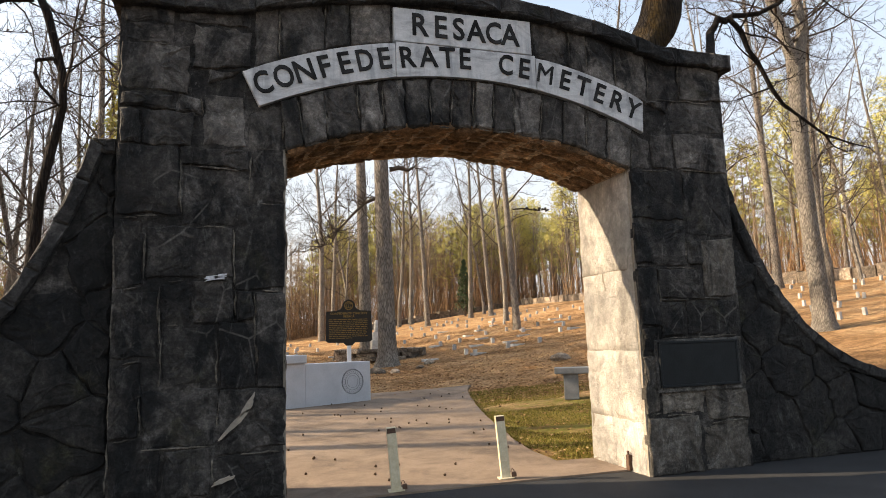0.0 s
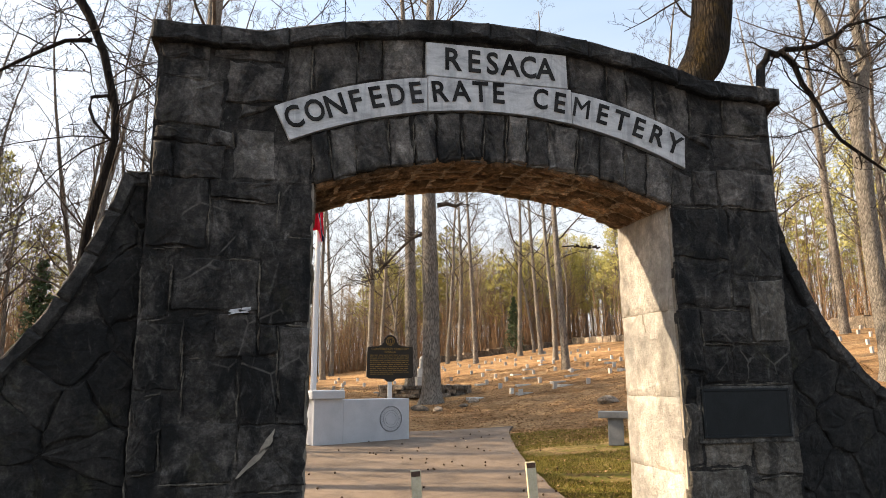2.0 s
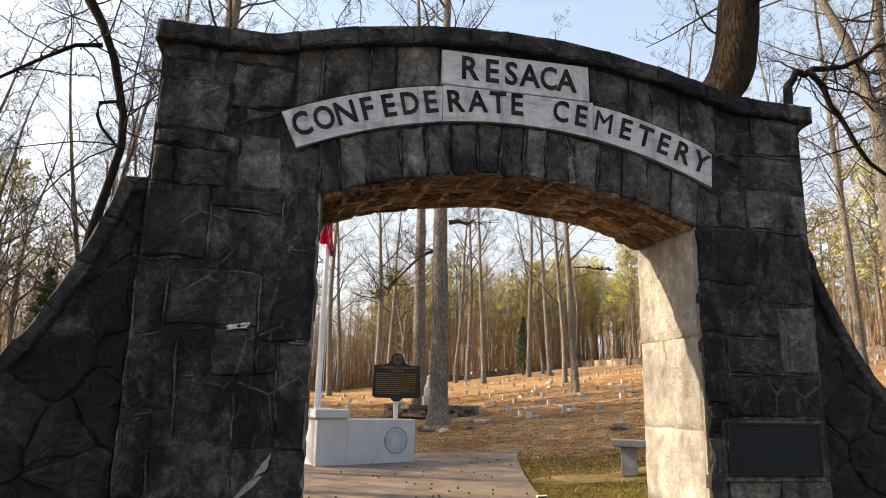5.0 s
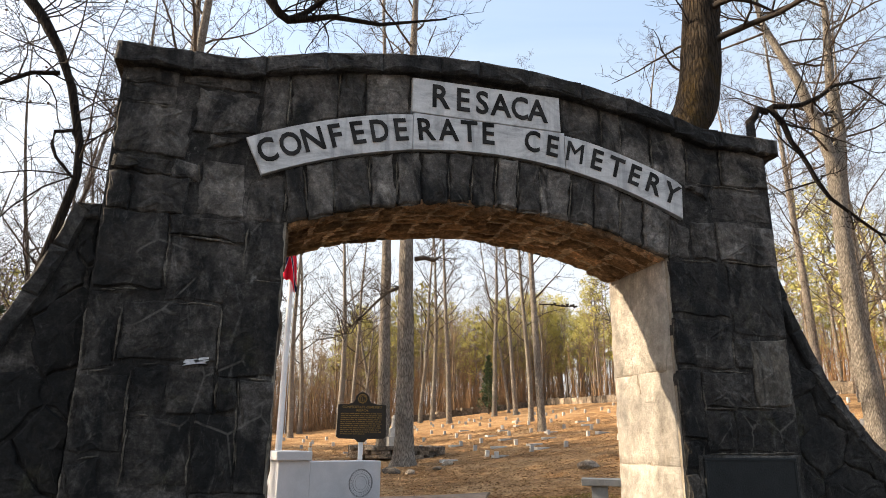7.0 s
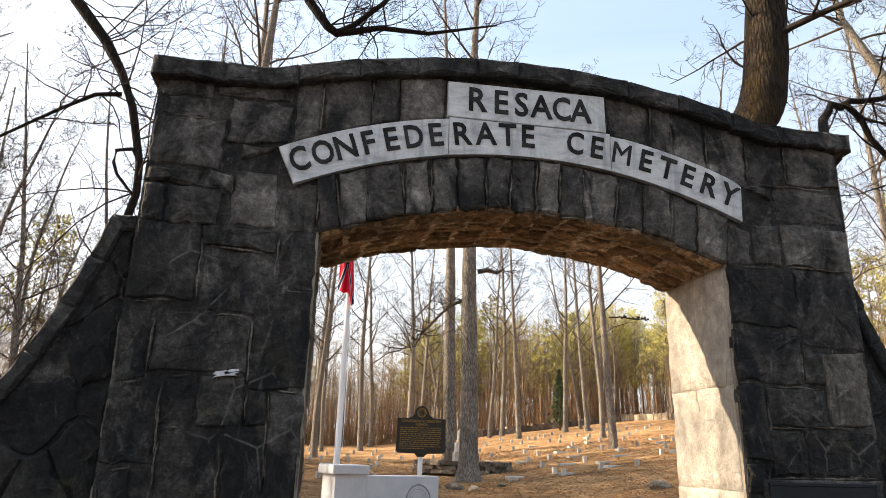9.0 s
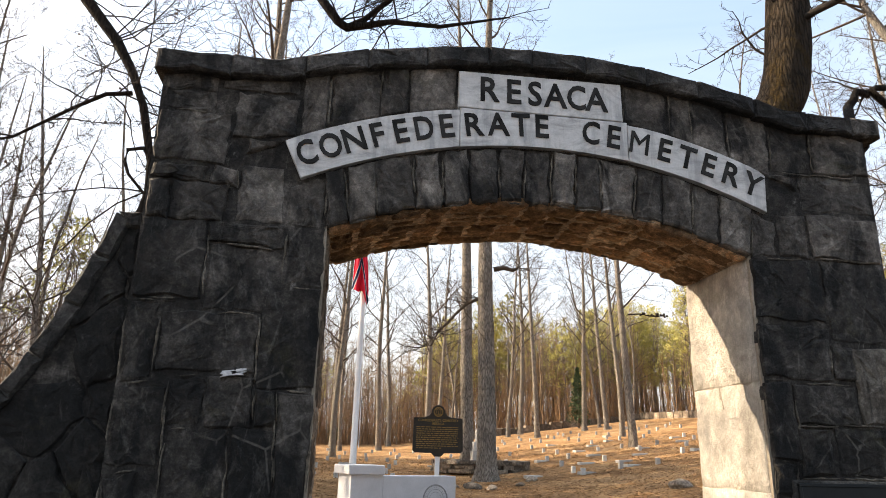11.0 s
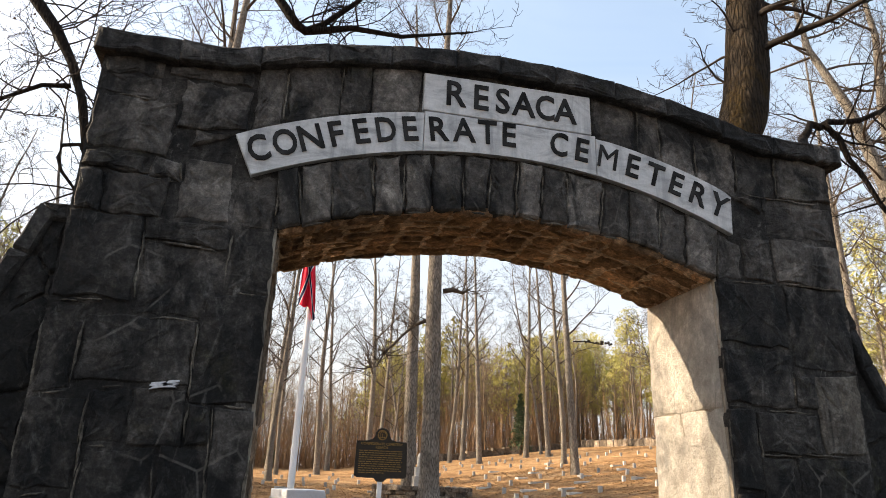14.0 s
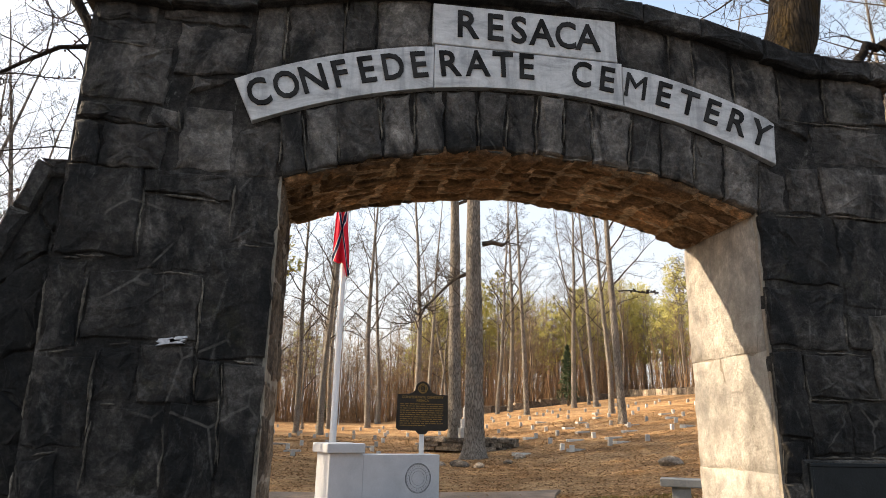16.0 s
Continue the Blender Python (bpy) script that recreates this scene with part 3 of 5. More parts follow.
def lay(blocks, material, veins):
    for x0, x1, z0, z1 in blocks:
        j = lambda: rng.uniform(-0.022, 0.022)
        poly = [(x0 + j(), z0 + j()), (x1 + j(), z0 + j()), (x1 + j(), z1 + j()), (x0 + j(), z1 + j())]
        edge = OUT if x0 > 0 else OUTL
        poly = [(min(max(x, -edge + 0.003), edge - 0.003), max(z, 0.0)) for x, z in poly]
        if z1 < 3.1:
            poly = [(math.copysign(max(abs(x), HALF + 0.003), x), z) for x, z in poly]
        mx = sum(p[0] for p in poly) / 4
        if z1 < 3.47 and abs(mx) < 2.0 and z0 > 3.0:
            th = math.asin((mx - XB) / RB)
            poly = clip(poly, (XB + (RB - 0.01) * math.sin(th), ZB + (RB - 0.01) * math.cos(th)), (-math.sin(th), -math.cos(th)))
        elif z0 > 3.4 and abs(mx) < 2.2:
            poly = outside_arc(poly, XB, ZB, RB + 0.335)
        if len(poly) >= 3 and z1 > 4.2:
            poly = clip(poly, (mx, cap_z(mx) - 0.10), (-0.30 * mx / 2.3, -1.0))
        if len(poly) < 3:
            continue
        stone(shrink(poly, 0.010), front, material, gate, rng.uniform(-0.014, 0.016), bevel=0.013, rough=0.017, step=0.075)
        smear(poly, front, 0.003, veins)


lay(PIER_WEST, STAINED_SHADED, 0.45)
lay(SPANDREL_WEST, STONE, 0.25)
lay(SPANDREL_EAST, STONE, 0.25)
lay(PIER_EAST, STAINED_SHADED, 0.35)
lay(PIER_EAST_PALE, LIMED_LIT, 0.2)

# the rear face
for s in (-1, 1):
    out = OUT if s > 0 else OUTL
    a, b = sorted((s * HALF, s * out))
    for poly in ashlar(a, b, 0.0, SPRING, 0.50, 0.40) + ashlar(a, b, SPRING, 4.30, 0.46, 0.34):
        poly = [(min(max(x, a + 0.003), b - 0.003), min(max(z, 0.0), 4.31)) for x, z in poly]
        if sum(p[1] for p in poly) / 4 > SPRING:
            poly = outside_arc(poly, 0.0, ZA, RA + 0.45)
        if len(poly) >= 3:
            stone(shrink(poly, 0.011), rear, STONE, gate, rng.uniform(-0.012, 0.014))
for poly in ashlar(-1.9, 1.9, 3.84, 4.62, 0.4, 0.5):
    mx = sum(p[0] for p in poly) / 4
    poly = clip(poly, (mx, cap_z(mx) - 0.10), (-0.30 * mx / 2.3, -1.0))
    if len(poly) >= 3:
        stone(shrink(poly, 0.011), rear, STONE, gate)

# voussoirs
edges_v = [-1.71, -1.55, -1.35, -1.05, -0.83, -0.62, -0.39, -0.19, 0.03, 0.23, 0.455, 0.73, 0.97, 1.23, 1.46, 1.71]
for face in (front, rear):
    for a, b in zip(edges_v, edges_v[1:]):
        skew = [rng.uniform(-0.025, 0.025) for _ in range(2)]
        pts = []
        for x, fr, sk in ((a, 0, 0), (b, 0, 0), (b, 1, skew[1]), (a, 1, skew[0])):
            if fr == 0:
                pts.append((x, arch_z(x) + rng.uniform(-0.012, 0.012)))
            else:
                u = x * 1.035 + sk
                pts.append((u, ZB + math.sqrt((RB - 0.008) ** 2 - (u - XB) ** 2)))
        stone(shrink(pts, rng.uniform(0.007, 0.013)), face, STONE, gate, rng.uniform(-0.004, 0.024), bevel=0.017, rough=0.016, step=0.07, name="voussoir")
        if face is front:
            smear(pts, face, 0.006, 0.5)

tagged(piece("mortar_smear", smear_v, smear_f, VEIN, gate, True, "pale broken ridges of old mortar"), kind="stuff")

# soffit and jambs
half_ang = math.asin(HALF / RA)
soffit = lambda u, v, w: ((RA - w) * math.sin(u / RA), v, ZA + (RA - w) * math.cos(u / RA))
sv, sf = [], []
for k in range(41):
    th = -half_ang + 2 * half_ang * k / 40
    for y in (0.04, DEEP - 0.04):
        sv.append(((RA + 0.003) * math.sin(th), y, ZA + (RA + 0.003) * math.cos(th)))
for k in range(40):
    sf.append((2 * k, 2 * k + 1, 2 * k + 3, 2 * k + 2))
piece("soffit_mortar", sv, sf, TANMORTAR, gate, True, "tan smeared mortar")
L = RA * half_ang
for poly in ashlar(-L, L, 0.015, DEEP - 0.015, 0.36, 0.22):
    poly = [(min(max(u, -L), L), min(max(v, 0.012), DEEP - 0.012)) for u, v in poly]
    stone(shrink(poly, rng.uniform(0.010, 0.030)), soffit, SOFFIT, gate, rng.uniform(-0.002, 0.020), 0.05, 0.020, 0.030, 0.06, name="soffit_stone")
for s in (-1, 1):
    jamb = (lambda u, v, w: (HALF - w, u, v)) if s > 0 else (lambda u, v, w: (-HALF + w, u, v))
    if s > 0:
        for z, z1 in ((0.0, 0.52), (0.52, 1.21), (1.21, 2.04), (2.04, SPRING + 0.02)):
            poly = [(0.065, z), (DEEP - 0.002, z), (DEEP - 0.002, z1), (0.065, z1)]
            stone(poly, jamb, JAMB_SUNLIT, gate, rng.uniform(-0.003, 0.003), 0.06, 0.003, 0.010, 0.09, name="jamb_stone", smooth=True)
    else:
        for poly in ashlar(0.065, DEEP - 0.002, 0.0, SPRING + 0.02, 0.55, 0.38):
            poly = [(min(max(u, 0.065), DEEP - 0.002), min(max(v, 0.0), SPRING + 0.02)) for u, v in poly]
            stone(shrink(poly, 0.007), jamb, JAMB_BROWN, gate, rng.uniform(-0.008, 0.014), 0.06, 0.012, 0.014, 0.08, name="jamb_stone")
for s in (-1, 1):
    side = (lambda u, v, w: (OUT - 0.012 + w, u, v)) if s > 0 else (lambda u, v, w: (-OUTL + 0.012 - w, u, v))
    for poly in ashlar(0.07, DEEP - 0.07, 0.0, 4.25, 0.6, 0.42):
        poly = [(min(max(u, 0.003), DEEP - 0.003), max(v, 0.0)) for u, v in poly]
        stone(shrink(poly, 0.011), side, STONE, gate, -0.01)

# cap course
x = -3.10
while x < 3.0:
    b = min(x + rng.uniform(0.34, 0.60), 3.04)
    if 3.04 - b < 0.25:
        b = 3.04
    k = 4
    top = [(x + (b - x) * i / k, cap_z(x + (b - x) * i / k)) for i in range(k + 1)]
    low = [(u, v - 0.165 + rng.uniform(-0.012, 0.012)) for u, v in top]
    stone(low + top[::-1], lambda u, v, w: (u, 0.0 - w, v), CAPSTONE, gate, 0.085 + rng.uniform(-0.008, 0.008), DEEP + 0.08, 0.02, 0.005, 0.10, name="cap_stone")
    x = b

# paint flakes on the pier
for cx, cz, w_, h_, tilt in ((-2.29, 1.935, 0.10, 0.026, 3), (-2.24, 1.955, 0.05, 0.02, 20), (-2.12, 0.77, 0.17, 0.026, 46), (-2.01, 0.91, 0.11, 0.034, 56), (-2.20, 0.34, 0.10, 0.02, 20)):
    poly = []
    for k in range(14):
        a = 2 * math.pi * k / 14
        r = rng.uniform(0.45, 1.2)
        u, v = w_ * math.cos(a) * r, h_ * math.sin(a) * r
        c, s_ = math.cos(radians(tilt)), math.sin(radians(tilt))
        poly.append((cx + u * c - v * s_, cz + u * s_ + v * c))
    n = len(poly)
    piece("paint_flake", [(u, -0.034, v) for u, v in poly] + [(u, 0.01, v) for u, v in poly], [tuple(range(n))] + [(i, (i + 1) % n, n + (i + 1) % n, n + i) for i in range(n)], CHIP if cz > 1.5 else BEAD, gate)

# wings
for s in (-1, 1):
    wing = empty("wing_wall", Matrix.Translation((0, 0, 0)), "curved stone wing wall of irregular rubble, coloured shade-dark, beside the gateway", "wall", "wing walls")
    face = lambda u, v, w: (u, 0.10 - w, v)
    wv, wf = [], []
    side0 = (OUT if s > 0 else OUTL) + 0.004
    wx = [side0 + 0.11 * i for i in range(46)]
    for x in wx:
        for y in (0.13, 0.52):
            wv += [(s * x, y, 0.0), (s * x, y, wing_z(s * x) - 0.03)]
    for i in range(len(wx) - 1):
        q, r = i * 4, i * 4 + 4
        wf += [(q, r, r + 1, q + 1), (q + 2, q + 3, r + 3, r + 2), (q + 1, r + 1, r + 3, q + 3)]
    e = len(wv) - 4
    wf.append((e, e + 2, e + 3, e + 1))
    piece("core", wv, wf, MORTAR, wing, label="dark mortar joints")
    a, b = sorted((s * side0, s * (side0 + 4.9)))
    for fc in (face, lambda u, v, w: (u, 0.55 + w, v)):
        for poly in rubble(a, b, 0.0, 3.05, 0.56, 0.38, 0.47):
            mx = sum(p[0] for p in poly) / len(poly)
            if sum(p[1] for p in poly) / len(poly) > wing_z(mx) + 0.1:
                continue
            slope = (wing_z(mx + 0.01) - wing_z(mx - 0.01)) / 0.02
            poly = clip(poly, (mx, wing_z(mx) - 0.06), (slope, -1.0))
            if len(poly) >= 3:
                stone(shrink(poly, 0.008), fc, RUBBLE_SHADED, wing, rng.uniform(-0.016, 0.016), 0.06, 0.016, 0.024, 0.08)
    x = side0
    while x < side0 + 4.8:
        fall = abs(wing_z(s * (x + 0.05)) - wing_z(s * x)) / 0.05
        b = min(x + rng.uniform(0.30, 0.46) / math.hypot(1, fall), side0 + 4.9)
        if s < 0 and x < 3.235 < b:
            b = 3.24
        top, low = [], []
        for k in range(4):
            q = x + (b - x) * k / 3
            m = (wing_z(s * (q + 0.01)) - wing_z(s * (q - 0.01))) / 0.02
            d = math.hypot(1, m)
            top.append((q, wing_z(s * q) + 0.03))
            low.append((q + 0.12 * m / d, wing_z(s * q) + 0.03 - 0.12 / d))
        low = [(max(u, side0), v) for u, v in low]
        poly = low + top[::-1]
        if s < 0:
            poly = [(-u, v) for u, v in reversed(poly)]
        stone(poly, face, CAPSTONE, wing, 0.03 + rng.uniform(-0.012, 0.012), 0.5, 0.02, 0.010, 0.1, name="coping_stone")
        x = b


# ---- signs on the gate ----
def letter(ch, size, m, parent, material, bold=0.012, deep=0.006, wide=1.0):
    cu = bpy.data.curves.new("letter", "FONT")
    cu.body, cu.size, cu.align_x, cu.align_y = ch, size, "CENTER", "CENTER"
    cu.extrude, cu.offset, cu.resolution_u = deep, 0.0 if ch == "M" else bold, 3
    tmp = bpy.data.objects.new("letter", cu)
    me = bpy.data.meshes.new_from_object(tmp)
    bpy.data.objects.remove(tmp)
    me.materials.clear()
    me.materials.append(material)
    ob = new("letter", me)
    ob.parent = parent
    ob.matrix_basis = m @ Matrix.Diagonal((wide, 1, 1, 1))
    return ob


def slab(name, outline, y0, y1, label):
    n = len(outline)
    verts = [(u, y0, v) for u, v in outline] + [(u, y1, v) for u, v in outline]
    faces = [tuple(range(n)), tuple(reversed(range(n, 2 * n)))] + [(i, n + i, n + (i + 1) % n, (i + 1) % n) for i in range(n)]
    bm = bmesh.new()
    vs = [bm.verts.new(v) for v in verts]
    for f in faces:
        bm.faces.new([vs[i] for i in f])
    bmesh.ops.bevel(bm, geom=[e for e in bm.edges if all(abs(v.co.y - y0) < 1e-5 for v in e.verts)], offset=0.006, segments=1, affect="EDGES")
    bmesh.ops.recalc_face_normals(bm, faces=bm.faces)
    me = bpy.data.meshes.new(name)
    bm.to_mesh(me)
    bm.free()
    me.materials.append(MARBLE)
    return tagged(new(name, me), label, "sign", "marble gate signs")


YF = -0.036
name_slab = slab("marble_sign", [(-0.735, 4.140), (0.665, 4.140), (0.660, 4.488), (-0.735, 4.470)], YF, 0.03, "white marble name slab lettered RESACA")
for ch, x in zip("RESACA", (-0.488, -0.278, -0.096, 0.08, 0.263, 0.436)):
    letter(ch, 0.308, pose(x, YF - 0.004, 4.308, 90), name_slab, INK, 0.0045, wide=0.80 if ch == "C" else 0.90)


def arc_slab(x0, x1, tops, words, xs_l):
    a0, a1 = math.asin((x0 - XB) / (RB + 0.15)), math.asin((x1 - XB) / (RB + 0.15))
    straight = x0 > -0.9 and x1 < 0.9
    k = 12
    low = [(XB + RB * math.sin(a0 + (a1 - a0) * i / k), ZB + RB * math.cos(a0 + (a1 - a0) * i / k)) for i in range(k + 1)]
    if straight:
        low = [(x0 + (x1 - x0) * i / k, ZB + math.sqrt(RB ** 2 - (x0 + (x1 - x0) * i / k - XB) ** 2)) for i in range(k + 1)]
        high = [(x0, 4.134), (x1, 4.134)]
    else:
        r2 = RB + 0.33
        high = [(XB + r2 * math.sin(a0 + (a1 - a0) * i / k), min(4.134, ZB + r2 * math.cos(a0 + (a1 - a0) * i / k))) for i in range(k + 1)]
        if x1 < 0:
            low[-1], high[-1] = (x1, low[-1][1]), (x1, high[-1][1])
        else:
            low[0], high[0] = (x0, low[0][1]), (x0, high[0][1])
            low[-1], high[-1] = (1.885, 3.425), (1.905, 3.755)
    ob = slab("marble_sign", low + high[::-1], YF, 0.03, tops)
    for ch, x in zip(words, xs_l):
        th = math.asin((x - XB) / (RB + 0.15))
        rad = RB + 0.175
        letter(ch, 0.282, pose(x, YF - 0.004, ZB + rad * math.cos(th), 90) @ Matrix.Rotation(-th, 4, "Z"), ob, INK, 0.0045, wide=0.80 if ch in "COD" else 0.90)
    return ob


arc_slab(-2.0, -0.722, "curved white marble slab lettered CONFEDE", "CONFEDE", (-1.906, -1.728, -1.552, -1.376, -1.196, -1.012, -0.832))
arc_slab(-0.718, 0.698, "white marble slab lettered RATE CE", "RATECE", (-0.615, -0.408, -0.216, -0.045, 0.377, 0.570))
arc_slab(0.702, 1.875, "curved white marble slab lettered METERY", "METERY", (0.796, 1.012, 1.210, 1.394, 1.586, 1.774))

stop = empty("gate_stop", pose(HALF - 0.004, 0.34, 0.02), "small rusty iron gate stop at the foot of the jamb", "gate stop")
part("lug", boxed(-0.035, 0.01, -0.03, 0.03, 0.0, 0.15, 0.008, 2), RUST, stop)
part("pin", boxed(-0.03, -0.01, -0.012, 0.012, 0.15, 0.19, 0.004), RUST, stop)
plaque = empty("bronze_plaque", pose(2.34, 0, 1.065), "dark bronze plaque set in the gate pier", "plaque")
part("mortar_bed", boxed(-0.50, 0.52, -0.026, 0.02, -0.275, 0.245, 0.01), SMEAR, plaque, "grey mortar bed")
part("plate", boxed(-0.45, 0.45, -0.045, 0.02, -0.205, 0.205, 0.006), BRONZE, plaque)
fb = bmesh.new()
for b in ((-0.47, 0.47, 0.2, 0.225), (-0.47, 0.47, -0.225, -0.2)):
    box(fb, b[0], b[1], -0.052, 0.02, b[2], b[3], 0.004)
for b in ((-0.47, -0.445), (0.445, 0.47)):
    box(fb, b[0], b[1], -0.051, 0.02, -0.2, 0.2, 0.004)
part("frame", fb, BRONZE, plaque)


# ---- things on the path ----
def bollard(x, y, h_, lean, label):
    b = empty("bollard", pose(x, y, height(x, y) + 0.022, 0, lean, -8), label, "bollard", "gate bollards")
    post = part("post", boxed(-0.045, 0.045, -0.03, 0.03, 0.0, h_, 0.006, 2), CREAM, b)
    part("socket", boxed(-0.04, 0.04, -0.0335, -0.028, h_ - 0.05, h_ - 0.006), RUST, post, "dark rusty open top of the post")
    part("foot_plate", boxed(-0.075, 0.075, -0.06, 0.06, 0.0, 0.014, 0.003), CREAM, b)
    lock = part("padlock", boxed(0.055, 0.10, -0.05, -0.02, 0.012, 0.06, 0.008, 2), RUST, b)
    lv, lf = [], []
    tube([Vector((0.065 + 0.016 * math.cos(a), -0.035, 0.06 + 0.03 * math.sin(a))) for a in np.linspace(0, math.pi, 7)], [0.004] * 7, 5, lv, lf)
    piece("hasp", lv, lf, RUST, lock, True)
    return b


bollard(-0.69, 0.46, 0.57, -4, "cream painted steel bollard in the gateway")
bollard(0.42, 0.52, 0.60, -4, "cream painted steel bollard with a padlock")

ball = bmesh.new()
bmesh.ops.create_icosphere(ball, subdivisions=2, radius=0.014)
for v in ball.verts:
    v.co *= 1.0 + rng.uniform(-0.25, 0.3)
me = bpy.data.meshes.new("sweetgum_burr")
ball.to_mesh(me)
ball.free()
me.materials.append(BURR)
burr = tagged(new("sweetgum_burr", me), "brown spiky sweetgum burr lying on the path", "seed pod", "burrs on the path")
burr.matrix_basis = pose(0.2, 1.4, height(0.2, 1.4) + 0.035)
for k in range(60):
    y = rng.uniform(0.8, 8.6)
    x = rng.uniform(-1.5, path_right(y) + (0.0 if y < 2.5 else 0.6))
    on = x < path_right(y)
    copy_thing(burr, pose(x, y, height(x, y) + (0.034 if on else 0.0), rng.uniform(0, 360), rng.uniform(0, 360)))


# ---- memorial wall, flag and marker ----
def memorial():
    ang = math.degrees(math.atan2(0.62, 1.72))
    z = height(0.1, 8.0) + 0.02
    m = empty("memorial_wall", pose(0.65, 8.1, z - 0.02, 0, 0, ang), "low pale grey concrete memorial wall with a round seal", "memorial")
    front_wall = part("wall", boxed(-1.46, 0.0, 0.0, 0.42, 0.0, 0.82, 0.012, 2), CONCRETE_W, m)
    ped = part("pedestal", boxed(-2.06, -1.462, -0.012, 0.62, 0.0, 0.84, 0.012, 2), CONCRETE_W, m)
    part("cap", boxed(-2.13, -1.46, -0.08, 0.68, 0.842, 1.0, 0.02, 2), CONCRETE_W, ped)
    tv, tf = [], []
    for r, th in ((0.245, 0.006), (0.23, 0.004), (0.165, 0.004), (0.12, 0.003)):
        tube([Vector((-0.42 + r * math.cos(a), -0.003, 0.43 + r * math.sin(a))) for a in np.linspace(0, 2 * math.pi, 37)], [th] * 37, 5, tv, tf, False)
    for k in range(26):
        a = 2 * math.pi * k / 26
        tube([Vector((-0.42 + r * math.cos(a), -0.002, 0.43 + r * math.sin(a))) for r in (0.185, 0.21)], [0.0035, 0.0035], 4, tv, tf)
    piece("seal", tv, tf, BENCH_C, front_wall, True, "engraved grey circular seal")
    return m


memorial()
zp = height(-1.15, 8.35)
pole = empty("flagpole", pose(-1.25, 8.62, zp - 0.02, 0, 0.2), "white tapered flagpole behind the memorial wall", "flagpole")
shaft = part("shaft", lathe([(0.066, 0.0), (0.064, 1.0), (0.056, 3.0), (0.045, 6.0), (0.036, 7.4)], 16), POLE, pole)
part("finial", lathe([(0.02, 7.39), (0.06, 7.44), (0.07, 7.5), (0.05, 7.56), (0.01, 7.6)], 12), GOLD, shaft)
rv_, rf_ = [], []
tube([Vector((0.09, -0.03, 1.3)), Vector((0.08, -0.03, 4.3)), Vector((0.06, -0.02, 7.3))], [0.005] * 3, 5, rv_, rf_)
piece("halyard", rv_, rf_, POLE, shaft)


def flag():
    n = Nodes("red flag cloth", 0.8, spec=0.15)
    red = n.ramp(n.noise(30, 3), (0.3, (0.55, 0.012, 0.03)), (0.7, (0.72, 0.02, 0.05)))
    uv = n.t.nodes.new("ShaderNodeUVMap").outputs[0]
    sep = n.t.nodes.new("ShaderNodeSeparateXYZ")
    n.put(sep, 0, uv)

    def diag(sign):
        m = n.t.nodes.new("ShaderNodeMath")
        m.operation = "SUBTRACT" if sign > 0 else "ADD"
        n.put(m, 0, sep.outputs[0])
        n.put(m, 1, sep.outputs[1])
        k = n.t.nodes.new("ShaderNodeMath")
        k.operation = "SUBTRACT"
        n.put(k, 0, m.outputs[0])
        k.inputs[1].default_value = 0.0 if sign > 0 else 1.0
        a = n.t.nodes.new("ShaderNodeMath")
        a.operation = "ABSOLUTE"
        n.put(a, 0, k.outputs[0])
        return a.outputs[0]
    mn = n.t.nodes.new("ShaderNodeMath")
    mn.operation = "MINIMUM"
    n.put(mn, 0, diag(1))
    n.put(mn, 1, diag(-1))
    c = n.mix(n.ramp(mn.outputs[0], (0.082, 1.0), (0.09, 0.0)), red, (0.75, 0.74, 0.72))
    c = n.mix(n.ramp(mn.outputs[0], (0.058, 1.0), (0.066, 0.0)), c, (0.01, 0.014, 0.05))
    n.colour(c)
    me = bpy.data.meshes.new("flag")
    W, Hh = 30, 40
    verts, faces, uvs = [], [], []
    for j in range(Hh + 1):
        v = j / Hh
        for i in range(W + 1):
            u = i / W
            gather = 0.13 + 0.22 * v * (1 - 0.35 * v)
            x = 0.06 - 0.02 + (u - 0.3) * gather * 1.25
            y = 0.075 * math.sin(u * 14 + 1.5 * v) * (0.5 + 0.5 * v)
            z = 5.95 - v * 1.38 - 0.42 * u * (0.55 + 0.3 * math.sin(u * 9))
            verts.append((x, y - 0.12, z))
            uvs.append((u, 1 - v))
    for j in range(Hh):
        for i in range(W):
            q = j * (W + 1) + i
            faces.append((q, q + 1, q + W + 2, q + W + 1))
    me.from_pydata(verts, [], faces)
    lay = me.uv_layers.new()
    for lp in me.loops:
        lay.data[lp.index].uv = uvs[lp.vertex_index]
    me.materials.append(n.mat)
    me.shade_smooth()
    ob = tagged(new("flag", me), "red flag with dark starred diagonals hanging limp from the pole", "flag")
    ob.matrix_basis = pose(-1.40, 8.62, zp - 0.20)
    mod = ob.modifiers.new("cloth", "SOLIDIFY")
    mod.thickness = 0.004


flag()


